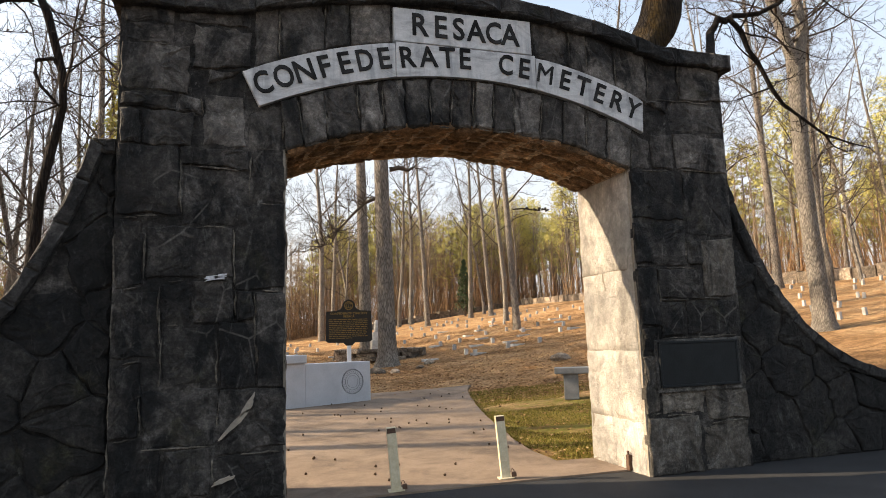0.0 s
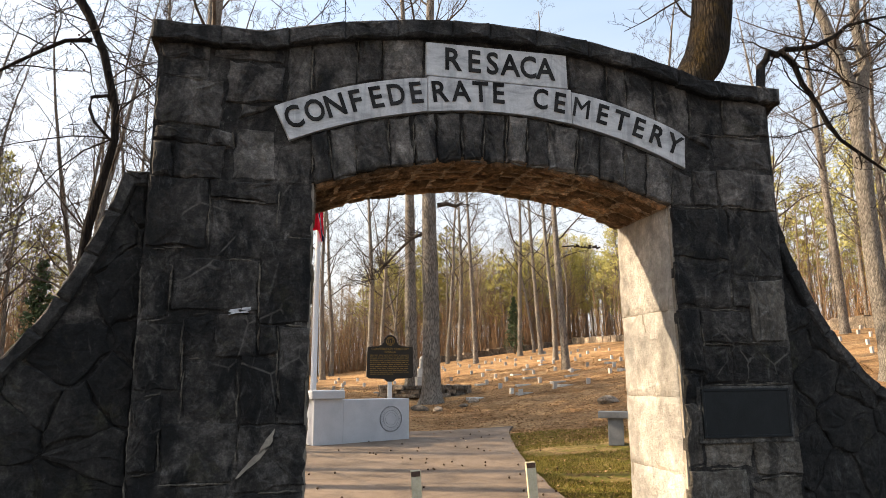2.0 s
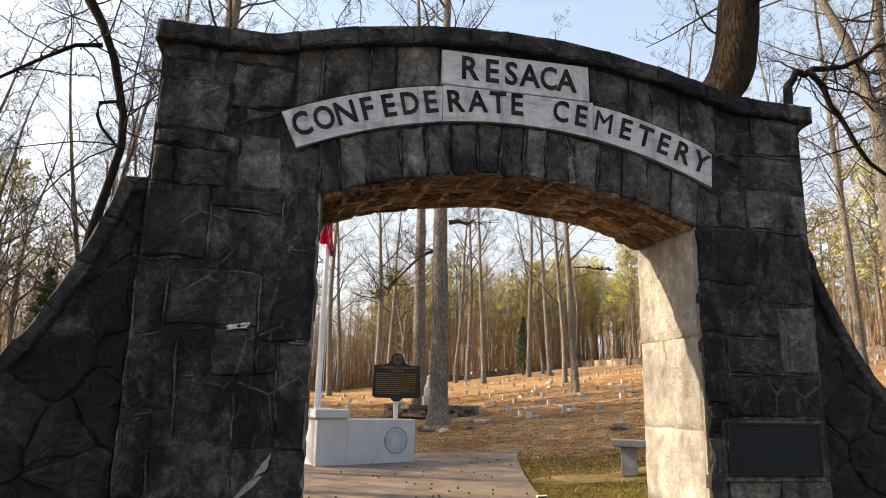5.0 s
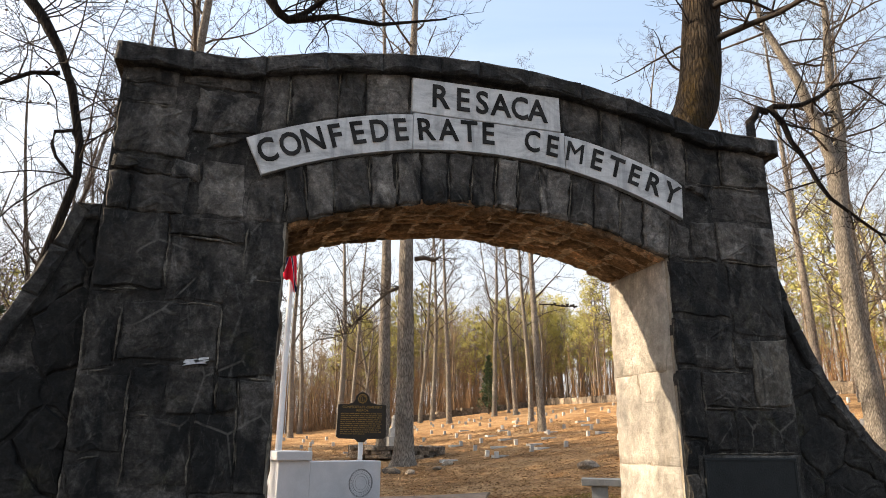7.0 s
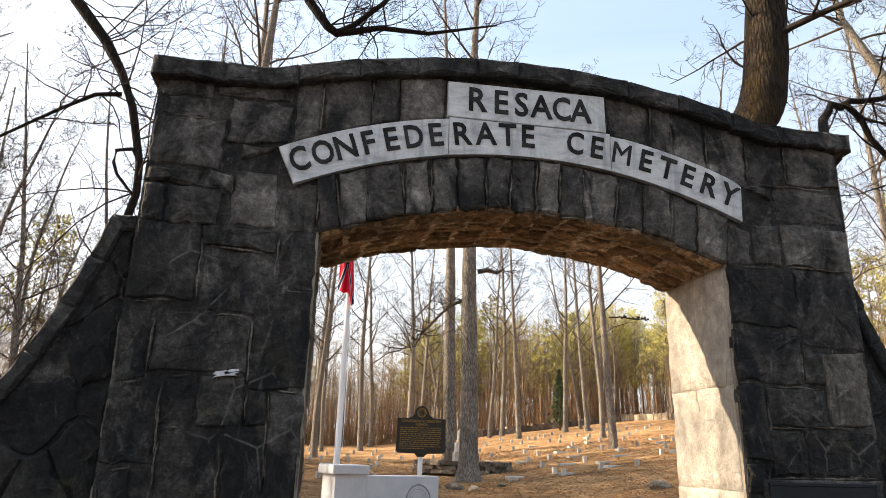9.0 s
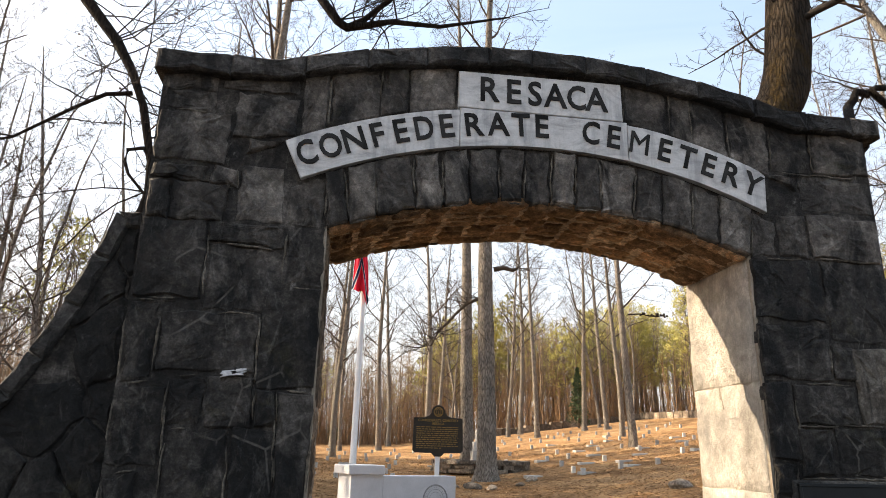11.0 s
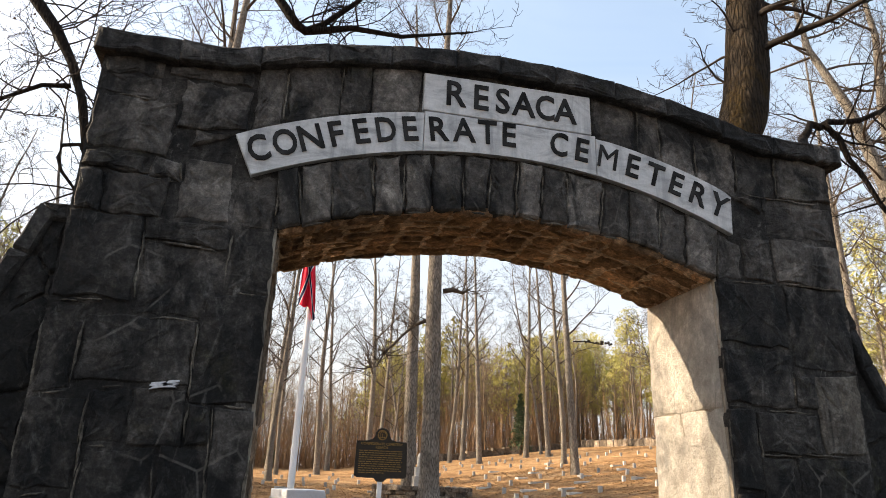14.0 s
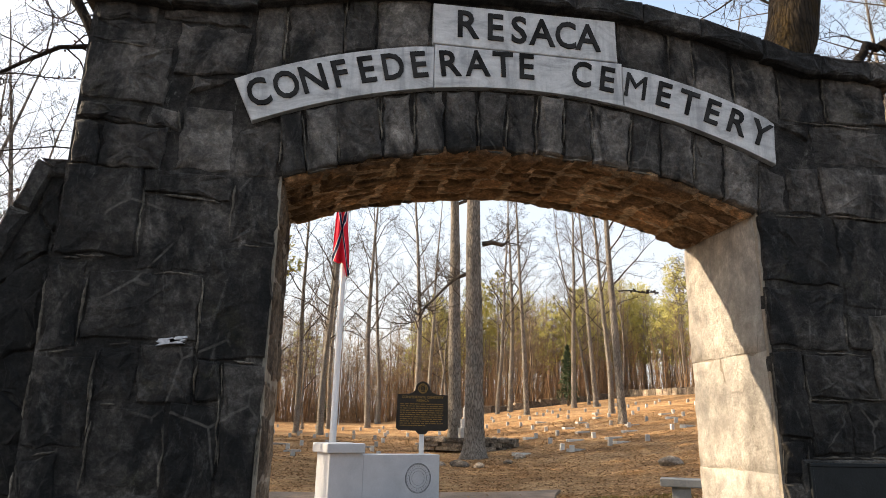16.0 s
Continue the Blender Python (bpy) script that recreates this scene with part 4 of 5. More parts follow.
def marker():
    m = empty("historical_marker", pose(0.60, 10.3, height(0.63, 10.3) - 0.02, 0, 0, -4), "black cast historical marker with gold lettering on a white post", "marker sign")
    part("post", boxed(-0.05, 0.05, -0.02, 0.06, 0.0, 1.24, 0.006), POLE, m, "white post")
    zb = 1.43 - height(0.63, 10.3) + 0.02
    out = [(-0.55, 0.02), (-0.50, -0.02), (-0.14, -0.03), (-0.07, -0.10), (0.07, -0.10), (0.14, -0.03), (0.50, -0.02), (0.55, 0.02), (0.535, 0.71), (0.30, 0.72), (0.20, 0.76)]
    for k in range(9):
        a = radians(-5 + 190 * k / 8)
        out.append((0.15 * math.cos(a), 0.84 + 0.15 * math.sin(a)))
    out += [(-0.20, 0.76), (-0.30, 0.72), (-0.535, 0.71)]
    n = len(out)
    bm = bmesh.new()
    f = bm.faces.new([bm.verts.new((u, -0.035, v + zb)) for u, v in out])
    ext = bmesh.ops.extrude_face_region(bm, geom=[f])
    for v in ext["geom"]:
        if isinstance(v, bmesh.types.BMVert):
            v.co.y += 0.06
    plate = part("plate", bm, MARKER, m)
    rim_v, rim_f = [], []
    pts = [Vector((u * 0.985, -0.038, (v - 0.35) * 0.985 + 0.35 + zb)) for u, v in out] + [Vector((out[0][0] * 0.985, -0.038, (out[0][1] - 0.35) * 0.985 + 0.35 + zb))]
    tube(pts, [0.009] * len(pts), 5, rim_v, rim_f, False)
    piece("rim", rim_v, rim_f, MARKER, plate)
    cv, cf = [], []
    for r in (0.10, 0.085):
        tube([Vector((r * math.cos(a), -0.04, 0.84 + zb + r * math.sin(a))) for a in np.linspace(0, 2 * math.pi, 25)], [0.006] * 25, 5, cv, cf, False)
    for u0, v0, u1, v1 in ((-0.05, -0.045, -0.05, 0.03), (0.05, -0.045, 0.05, 0.03), (0.0, -0.045, 0.0, 0.03), (-0.06, -0.05, 0.06, -0.05), (-0.06, 0.035, 0.0, 0.07), (0.0, 0.07, 0.06, 0.035)):
        tube([Vector((u0, -0.04, 0.84 + zb + v0)), Vector((u1, -0.04, 0.84 + zb + v1))], [0.007] * 2, 4, cv, cf)
    piece("crest", cv, cf, GOLD, plate, False, "gilded round crest")
    for text, size, zz in (("CONFEDERATE CEMETERY", 0.074, 0.655), ("RESACA", 0.074, 0.585)):
        ob = letter(text, size, pose(0, -0.041, zb + zz, 90), plate, GOLD, 0.001, 0.003)
        ob.name = "title_lettering"
    r2 = random.Random(5)
    for row in range(11):
        bb = bmesh.new()
        u = -0.47
        z = zb + 0.515 - row * 0.044
        while u < (0.46 if row < 10 else 0.05):
            w = r2.uniform(0.03, 0.11)
            if u + w > 0.475:
                break
            box(bb, u, u + w, -0.041, -0.03, z - 0.008, z + 0.008)
            u += w + 0.018
        part("text_line", bb, GOLD, plate)


marker()


def bench():
    m = empty("concrete_bench", pose(3.94, 5.75, height(4.0, 5.75) - 0.03, 0, 0, -28), "grey concrete bench on square legs beside the lawn", "bench")
    part("seat", boxed(-0.26, 1.25, -0.21, 0.21, 0.47, 0.585, 0.015, 2), BENCH_C, m)
    for lx in (-0.10, 0.98):
        part("leg", boxed(lx, lx + 0.27, -0.15, 0.15, 0.0, 0.47, 0.012, 2), BENCH_C, m)


bench()


# ---- trees ----
def wander(p, d, length, steps, bend, up, r):
    """A crooked line of points from p along d."""
    pts = [p.copy()]
    d = d.normalized()
    for _ in range(steps):
        d = (d + Vector((r.uniform(-bend, bend), r.uniform(-bend, bend), r.uniform(-bend, bend) + up))).normalized()
        p = p + d * (length / steps)
        pts.append(p.copy())
    return pts


def sprout(verts, faces, p, d, length, rad, level, r, fine):
    """A limb with its branches and twigs."""
    steps = (7, 6, 4, 3)[level]
    pts = wander(p, d, length, steps, (0.22, 0.33, 0.40, 0.40)[level], (0.05, 0.03, 0.03, 0.02)[level], r)
    end = rad * (0.25 if level < 3 else 0.5)
    rads = [rad + (end - rad) * i / steps for i in range(steps + 1)]
    tube(pts, rads, (6, 5, 3, 3)[level], verts, faces, False)
    if level >= fine:
        return
    count = (7, 6, 4)[level]
    for k in range(count):
        t = 0.22 + 0.78 * (k + r.random()) / count
        i = min(int(t * steps), steps - 1)
        q = pts[i].lerp(pts[i + 1], t * steps - i)
        along = (pts[i + 1] - pts[i]).normalized()
        side = Vector((r.uniform(-1, 1), r.uniform(-1, 1), r.uniform(-0.35, 0.8))).normalized()
        side = (side - along * side.dot(along)).normalized()
        nd = along * r.uniform(0.35, 0.8) + side * 0.8
        sprout(verts, faces, q, nd, length * r.uniform(0.34, 0.58) * (1.1 - 0.5 * t), max(rads[i] * r.uniform(0.40, 0.60), 0.005), level + 1, r, fine)


def tree_parts(seed, tall, rad, bare, limbs, reach, fine=3, lean=(0, 0), bend=0.022, flare=1.5, trunk_to=1.0, up=0.5):
    """Meshes of a leafless tree: a tapered trunk with root flare, and the crown of limbs and twigs."""
    r = random.Random(seed)
    steps = 18
    d = Vector((lean[0], lean[1], 1)).normalized()
    pts = [Vector((0, 0, -0.25))]
    p = pts[0].copy()
    for i in range(steps):
        d = (d + Vector((r.uniform(-bend, bend), r.uniform(-bend, bend), 0.03))).normalized()
        p = p + d * (tall * trunk_to / steps)
        pts.append(p.copy())
    rads = []
    for i in range(steps + 1):
        t = i / steps
        rads.append(rad * ((1 - 0.86 * t ** 1.15) + (flare - 1) * math.exp(-t * tall / 0.35)) * r.uniform(0.97, 1.04))
    fine_pts, fine_r = [], []
    for k in range(6):
        fine_pts.append(pts[0].lerp(pts[1], k / 6))
        z = k / 6 * tall * trunk_to / steps
        fine_r.append(rad * (1 + (flare - 1) * math.exp(-z / 0.28)))
    tv, tf = [], []
    tube(fine_pts + pts[1:], fine_r + rads[1:], 14, tv, tf, False)
    sides = 14
    for i, v in enumerate(tv):
        ring = i // sides
        k = i % sides
        c = (fine_pts + pts[1:])[ring]
        lump = 1 + 0.06 * math.sin(k * 2.7 + seed) + (0.30 * max(0, math.sin(2 * math.pi * k / sides * 2.5 + seed)) if ring < 4 else 0) * (1 - ring / 4)
        tv[i] = (c.x + (v[0] - c.x) * lump, c.y + (v[1] - c.y) * lump, v[2])
    cv, cf = [], []
    for k in range(limbs):
        t = bare + (1 - bare) * (k + 0.6 * r.random()) / limbs
        i = min(int(t * steps), steps - 1)
        q = pts[i].lerp(pts[i + 1], t * steps - i)
        a = k * 2.4 + r.uniform(-0.5, 0.5)
        length = reach * (1.15 - 0.75 * (t - bare) / (1 - bare)) * r.uniform(0.65, 1.15)
        sprout(cv, cf, q, Vector((math.cos(a), math.sin(a), up + r.uniform(-0.25, 0.5) + 0.6 * t)), length, rads[i] * r.uniform(0.26, 0.44), 0 if length > 1.6 else 1, r, fine)
    return tv, tf, cv, cf


def tree(name, meshes, trunk_mat, twig_mat, label, group=""):
    tv, tf, cv, cf = meshes
    t = empty(name, pose(0, 0, 0), label, "tree", group)
    piece("trunk", tv, tf, trunk_mat, t, True)
    piece("crown", cv, cf, twig_mat, t, True, "bare branches and twigs")
    return t


def at_ground(x, y, rz=0.0, s=1.0, rx=0.0, ry=0.0):
    return pose(x, y, height(x, y), rx, ry, rz) @ Matrix.Diagonal((s, s, s, 1))


def stand(ob, x, y, rz=0.0, s=1.0, rx=0.0, ry=0.0):
    ob.scale = (s, s, s)
    ob.matrix_basis = pose(x, y, height(x, y), rx, ry, rz) @ Matrix.Diagonal((s, s, s, 1))
    return ob


def again(ob, x, y, rz=0.0, s=1.0, rx=0.0, ry=0.0):
    c = copy_thing(ob, pose(x, y, height(x, y), rx, ry, rz))
    c.matrix_basis = pose(x, y, height(x, y), rx, ry, rz) @ Matrix.Diagonal((s, s, s, 1))
    return c


# the large oak seen through the arch, its neighbour, and the trees beside it
oak = stand(tree("oak_tree", tree_parts(3, 23, 0.34, 0.44, 15, 5.0, 3, (0.0, 0), 0.014, 1.7), BARK, TWIG, "tall grey oak with flared roots behind the memorial"), 3.45, 18.6)
r_ = random.Random(4)
ov, of = [], []
droop = [Vector((-0.1, 0, 6.3)), Vector((-0.7, 0.2, 6.05)), Vector((-1.05, 0.3, 5.72)), Vector((-1.72, 0.4, 5.0)), Vector((-1.95, 0.4, 4.5)), Vector((-2.35, 0.4, 4.42))]
tube(droop, [0.075, 0.062, 0.05, 0.036, 0.024, 0.01], 7, ov, of)
for k in range(40):
    i = k * 5 // 40
    sprout(ov, of, droop[i].lerp(droop[i + 1], r_.random()), Vector((r_.uniform(-1, 0.6), r_.uniform(-0.6, 0.6), r_.uniform(-0.4, 0.9))), r_.uniform(0.6, 2.0), 0.02, 1, r_, 3)
snag = [Vector((0.2, -0.1, 7.3)), Vector((0.55, -0.2, 7.36)), Vector((0.9, -0.2, 7.28)), Vector((1.2, -0.2, 7.45))]
tube(snag, [0.10, 0.085, 0.07, 0.02], 7, ov, of)
for k in range(9):
    sprout(ov, of, snag[k % 3].lerp(snag[k % 3 + 1], r_.random()), Vector((r_.uniform(-0.2, 1), r_.uniform(-0.6, 0.6), r_.uniform(-0.3, 0.9))), r_.uniform(0.7, 1.8), 0.02, 1, r_, 3)
piece("broken_limb", ov, of, TWIG_MID, oak, True, "drooping dark broken limb")
second = stand(tree("oak_tree", tree_parts(8, 24, 0.28, 0.44, 14, 4.6, 3, (0.0, 0), 0.012, 1.4), BARK, TWIG, "straight bare oak close behind a larger one"), 3.75, 24.0)
tall_a = tree("hardwood_tree", tree_parts(21, 17, 0.175, 0.32, 15, 3.6, 3, (0.0, 0), 0.030), BARK_PALE, TWIG, "slender leafless hardwood with pale bark", "cemetery trees")
tall_b = tree("hardwood_tree", tree_parts(34, 16, 0.145, 0.28, 16, 3.3, 3, (-0.01, 0.01), 0.045), BARK_PALE, TWIG, "slender leafless hardwood with pale bark", "cemetery trees")
tall_c = tree("hardwood_tree", tree_parts(55, 17, 0.165, 0.33, 14, 3.5, 3, (0.0, 0), 0.022), BARK, TWIG, "tall leafless hardwood with grey brown bark", "cemetery trees")
tall_d = tree("hardwood_tree", tree_parts(71, 14, 0.11, 0.24, 17, 3.0, 3, (0.0, 0.01), 0.065), BARK, TWIG, "crooked young leafless hardwood", "cemetery trees")
thin_a = tree("young_tree", tree_parts(91, 12, 0.10, 0.18, 16, 2.6, 3, (0.03, 0), 0.06, 1.3), BARK, TWIG, "thin crooked leafless young tree", "young trees")
thin_b = tree("young_tree", tree_parts(97, 10, 0.08, 0.22, 14, 2.4, 3, (-0.05, 0.02), 0.08, 1.3), BARK, TWIG, "thin leaning leafless young tree", "young trees")
stand(thin_a, -6.8, 12.0, 30)
stand(thin_b, -8.6, 10.5, 120)
for kind, x, y, rz, s in ((thin_a, -9.8, 15, 200, 1.1), (thin_b, -7.4, 17, 20, 1.2), (thin_a, -12.5, 13, 90, 1.0), (thin_b, -5.6, 20, 260, 1.3), (thin_a, -14.5, 21, 310, 1.2), (thin_b, -11.0, 19, 60, 1.2), (thin_a, -8.5, 25, 150, 1.3), (thin_b, -17, 16, 220, 1.1), (thin_a, -5.2, 30, 10, 1.3), (thin_b, -13, 26, 130, 1.3),
                       (thin_a, 16.5, 17, 40, 1.2), (thin_b, 21, 16, 170, 1.2), (thin_a, 24, 19, 250, 1.3), (thin_b, 15, 22, 330, 1.3), (thin_a, 18.5, 26, 100, 1.35), (thin_b, 27, 19, 20, 1.2), (thin_a, 31, 20, 190, 1.2), (thin_b, 23, 28, 280, 1.4), (thin_a, 8.2, 57, 70, 1.2), (thin_b, 24.5, 55, 210, 1.3), (thin_b, -3.2, 45, 15, 1.2)):
    again(kind, x, y, rz, s, rng.uniform(-3, 3), rng.uniform(-3, 3))
stand(tall_a, -3.3, 38.0)
stand(tall_b, -1.9, 36.5, 40, 1.25)
stand(tall_c, 12.45, 27.2, 0, 1.22, 0, -0.6)
stand(tall_d, 21.0, 53.9, 30, 1.35)
k_ = 0
for kind, x, y, rz, s in (
    (tall_b, -1.5, 47.6, 100, 1.1), (tall_a, 1.47, 49.7, 60, 1.3), (tall_b, 3.0, 61.0, 210, 1.45), (tall_a, -2.2, 59, 130, 1.4), (tall_a, 5.5, 52, 250, 1.4),
    (tall_b, 6.7, 53, 20, 1.25), (tall_b, 13.1, 55.4, 300, 1.3), (tall_a, 14.8, 57.5, 220, 1.35), (tall_c, 13.4, 47.1, 90, 1.2), (tall_a, 18.3, 50.3, 150, 1.25),
    (tall_c, 19.3, 47.9, 10, 1.2), (tall_b, 15.7, 36.3, 190, 1.15),
    (tall_d, -9.0, 22, 80, 1.1), (tall_b, -12, 30, 20, 1.1), (tall_d, -14, 18, 140, 1.2),
    (tall_a, -17, 24, 330, 1.1), (tall_b, -11, 40, 70, 1.2), (tall_c, -20, 33, 15, 1.2), (tall_d, -13, 11, 300, 0.9),
    (tall_c, 26.4, 23.6, 75, 1.35), (tall_b, 25.0, 25.5, 165, 1.25), (tall_d, 33, 24, 10, 1.2), (tall_c, 36, 34, 260, 1.2), (tall_d, 19.0, 13.5, 70, 1.1),
    (tall_d, 9.0, 13.0, 120, 0.9), (tall_b, 40, 22, 35, 1.1), (tall_d, 25, 38, 230, 1.3), (tall_d, 9.6, 61, 15, 1.4),
    # Hidden by the west pier: added to throw trunk shadows over the ground.
    (tall_c, -4.6, 19.0, 20, 1.5), (tall_a, -4.3, 14.5, 70, 1.35), (tall_a, -5.9, 34.0, 310, 1.5),
    # Several of these stand unseen to the west, added to shadow the path.
    (tall_d, -22, 14, 200, 1.2), (tall_c, -9.4, 6.1, 40, 0.9), (tall_a, -11.5, 8.2, 200, 1.0), (tall_c, -13.5, 10.6, 290, 1.0), (tall_b, -14.5, 12.9, 110, 1.0), (tall_c, -6.6, 22.0, 120, 1.1), (tall_b, -7.4, 26, 20, 1.2), (tall_c, -10, 36, 170, 1.1), (tall_b, -26, 26, 280, 1.2), (tall_a, -30, 16, 120, 1.1), (tall_c, -16, 50, 170, 1.3), (tall_d, -8, 54, 20, 1.4),
):
    again(kind, x, y, rz, s, rng.uniform(-1.0, 1.0), rng.uniform(-1.3, 1.3))

# forked sycamore on the slope
fork = empty("sycamore_tree", pose(0, 0, 0), "large forked pale tree in low sun on the slope", "tree")
tv, tf, cv, cf = [], [], [], []
b0 = Vector((12.5, 7.9, height(12.5, 7.9) - 0.2))
main = [b0, b0 + Vector((0, 0, 0.15)), b0 + Vector((-0.02, 0, 0.45)), b0 + Vector((-0.05, 0, 1.0)), b0 + Vector((-0.16, 0, 2.8)), b0 + Vector((-0.18, 0, 4.6)), b0 + Vector((-0.12, 0, 6.2)), b0 + Vector((-0.05, 0, 7.2))]
tube(main, [0.46, 0.36, 0.275, 0.235, 0.215, 0.205, 0.20, 0.235], 16, tv, tf, False)
left_fork = [main[-2] + Vector((0, 0, 0.5)), main[-1] + Vector((-0.10, 0, 0.3)), b0 + Vector((-0.45, 0, 8.4)), b0 + Vector((-0.85, 0, 9.6)), b0 + Vector((-1.4, 0.4, 11.5)), b0 + Vector((-1.7, 0.5, 14))]
right_fork = [main[-2] + Vector((0, 0, 0.5)), main[-1] + Vector((0.15, 0, 0.3)), b0 + Vector((0.30, 0, 8.3)), b0 + Vector((0.30, 0.1, 9.6)), b0 + Vector((0.45, 0, 12)), b0 + Vector((0.3, 0.2, 15))]
for line in (left_fork, right_fork):
    tube(line, [0.18, 0.165, 0.145, 0.125, 0.085, 0.03], 12, tv, tf, False)
    for k in range(18):
        i = 1 + k * 4 // 18
        q = line[i].lerp(line[i + 1], r_.random())
        a = r_.uniform(0, 6.28)
        sprout(cv, cf, q, Vector((math.cos(a), math.sin(a), r_.uniform(-0.1, 0.7))), r_.uniform(1.8, 3.8), 0.034, 0, r_, 3)
piece("trunk", tv, tf, BARK_PALE, fork, True)
piece("crown", cv, cf, TWIG, fork, True, "bare branches and twigs")

# mossy trunk close behind the gate, with its crooked dead limb
moss = empty("mossy_tree", pose(0, 0, 0), "leaning mossy tree trunk rising just behind the gateway", "tree")
tv, tf, cv, cf = [], [], [], []
b0 = Vector((3.15, 1.85, height(3.2, 1.9) - 0.1))
line = [b0, Vector((3.05, 1.85, 1.5)), Vector((3.0, 1.84, 3.2)), Vector((2.95, 1.82, 4.4)), Vector((3.08, 1.8, 5.0)), Vector((3.45, 1.8, 5.5)), Vector((3.63, 1.8, 5.95)), Vector((3.75, 1.8, 6.66)), Vector((3.93, 1.85, 8.4)), Vector((4.1, 1.9, 10)), Vector((4.2, 2.1, 13))]
girth = [0.46, 0.38, 0.35, 0.32, 0.30, 0.300, 0.280, 0.262, 0.21, 0.16, 0.06]


def smooth_line(pts, rads, n):
    """A rounded line through the points, with the girth at each step."""
    res, out_r = [], []
    for i in range(len(pts) - 1):
        a, p, q, d = pts[max(i - 1, 0)], pts[i], pts[i + 1], pts[min(i + 2, len(pts) - 1)]
        for k in range(n):
            u = k / n
            res.append(0.5 * (2 * p + (q - a) * u + (2 * a - 5 * p + 4 * q - d) * u * u + (3 * p - a - 3 * q + d) * u ** 3))
            out_r.append(rads[i] + (rads[i + 1] - rads[i]) * u)
    return res + [pts[-1]], out_r + [rads[-1]]


round_line, round_r = smooth_line(line, girth, 14)
for c, rad in zip(round_line, round_r):
    for m_ in range(40):
        a = 2 * math.pi * m_ / 40
        x, y = math.cos(a), math.sin(a)
        k = 1 + 0.05 * noise.noise((x * 1.5, y * 1.5, c.z * 1.3)) + 0.06 * noise.noise((x * 5, y * 5, c.z * 2.5)) + 0.025 * noise.noise((x * 12, y * 12, c.z * 9))
        tv.append((c.x + x * rad * k, c.y + y * rad * k, c.z))
for ring in range(len(round_line) - 1):
    for m_ in range(40):
        n_ = (m_ + 1) % 40
        tf.append((ring * 40 + m_, ring * 40 + n_, ring * 40 + 40 + n_, ring * 40 + 40 + m_))
for k in range(12):
    q = line[7].lerp(line[10], k / 12)
    a = r_.uniform(0, 6.28)
    sprout(cv, cf, q, Vector((math.cos(a), math.sin(a), r_.uniform(-0.2, 0.6))), r_.uniform(1.5, 3.2), 0.05, 0, r_, 3)
for k in range(7):
    a = r_.uniform(0, 6.28)
    sprout(cv, cf, line[5].lerp(line[8], r_.random()), Vector((math.cos(a), math.sin(a), 0.3)), r_.uniform(0.7, 1.4), 0.02, 1, r_, 3)
for k in range(2):
    sprout(cv, cf, line[8], Vector((1, r_.uniform(-0.4, 0.3), r_.uniform(-0.35, 0.1))), r_.uniform(2.6, 3.6), 0.022, 0, r_, 3)
dv, df = [], []
limb = [Vector((3.3, 1.85, 4.0)), Vector((3.62, 1.3, 4.4)), Vector((3.72, 0.98, 4.68)), Vector((4.05, 1.4, 5.1)), Vector((4.55, 1.95, 5.72)), Vector((4.75, 2.0, 6.0)), Vector((5.05, 2.0, 6.08)), Vector((5.55, 2.0, 6.18)), Vector((6.2, 2.0, 6.6)), Vector((7.3, 2.1, 6.98))]
def kinked(line, r, amount):
    """A knotty line: points between the given ones, pushed aside."""
    res = []
    for a, b in zip(line, line[1:]):
        res += [a, a.lerp(b, 0.5) + Vector((r.uniform(-amount, amount), r.uniform(-amount, amount), r.uniform(-amount, amount)))]
    return res + [line[-1]]


tube(kinked(limb, r_, 0.05), [0.08, 0.08, 0.085, 0.11, 0.13, 0.085, 0.06, 0.06, 0.058, 0.05, 0.045, 0.052, 0.042, 0.04, 0.036, 0.032, 0.026, 0.02, 0.012], 9, dv, df)
arm = [Vector((4.95, 2.0, 6.04)), Vector((5.27, 2.0, 5.56)), Vector((5.5, 2.0, 5.25)), Vector((5.82, 2.0, 4.76)), Vector((6.64, 2.05, 4.34)), Vector((7.6, 2.1, 4.2))]
tube(kinked(arm, r_, 0.05), [0.04, 0.042, 0.036, 0.036, 0.032, 0.033, 0.027, 0.024, 0.018, 0.014, 0.008], 7, dv, df)
for base_line in (limb[5:], arm):
    for k in range(7):
        i = k * (len(base_line) - 1) // 7
        q = base_line[i].lerp(base_line[i + 1], r_.random())
        sprout(dv, df, q, Vector((r_.uniform(-0.6, 1), r_.uniform(-0.4, 0.4), r_.uniform(-0.8, 0.8))), r_.uniform(0.5, 1.6), 0.016, 1, r_, 3)
knee = [Vector((3.95, 1.9, 8.5)), Vector((2.6, 2.3, 10.4)), Vector((0.2, 2.9, 11.2)), Vector((-1.8, 3.3, 10.2)), Vector((-2.4, 3.4, 8.6)), Vector((-2.2, 3.4, 7.55)), Vector((-1.92, 3.4, 7.18)), Vector((-1.79, 3.4, 7.09)), Vector((-1.5, 3.4, 7.16)), Vector((-1.18, 3.4, 7.26)), Vector((-0.47, 3.45, 7.30)), Vector((0.6, 3.6, 7.7))]
tube(knee, [0.13, 0.11, 0.10, 0.09, 0.075, 0.07, 0.066, 0.062, 0.05, 0.04, 0.03, 0.012], 8, dv, df)
up_arm = [Vector((-1.79, 3.4, 7.09)), Vector((-1.55, 3.4, 7.25)), Vector((-1.13, 3.4, 7.7)), Vector((-0.6, 3.5, 8.6))]
tube(up_arm, [0.045, 0.04, 0.035, 0.02], 6, dv, df)
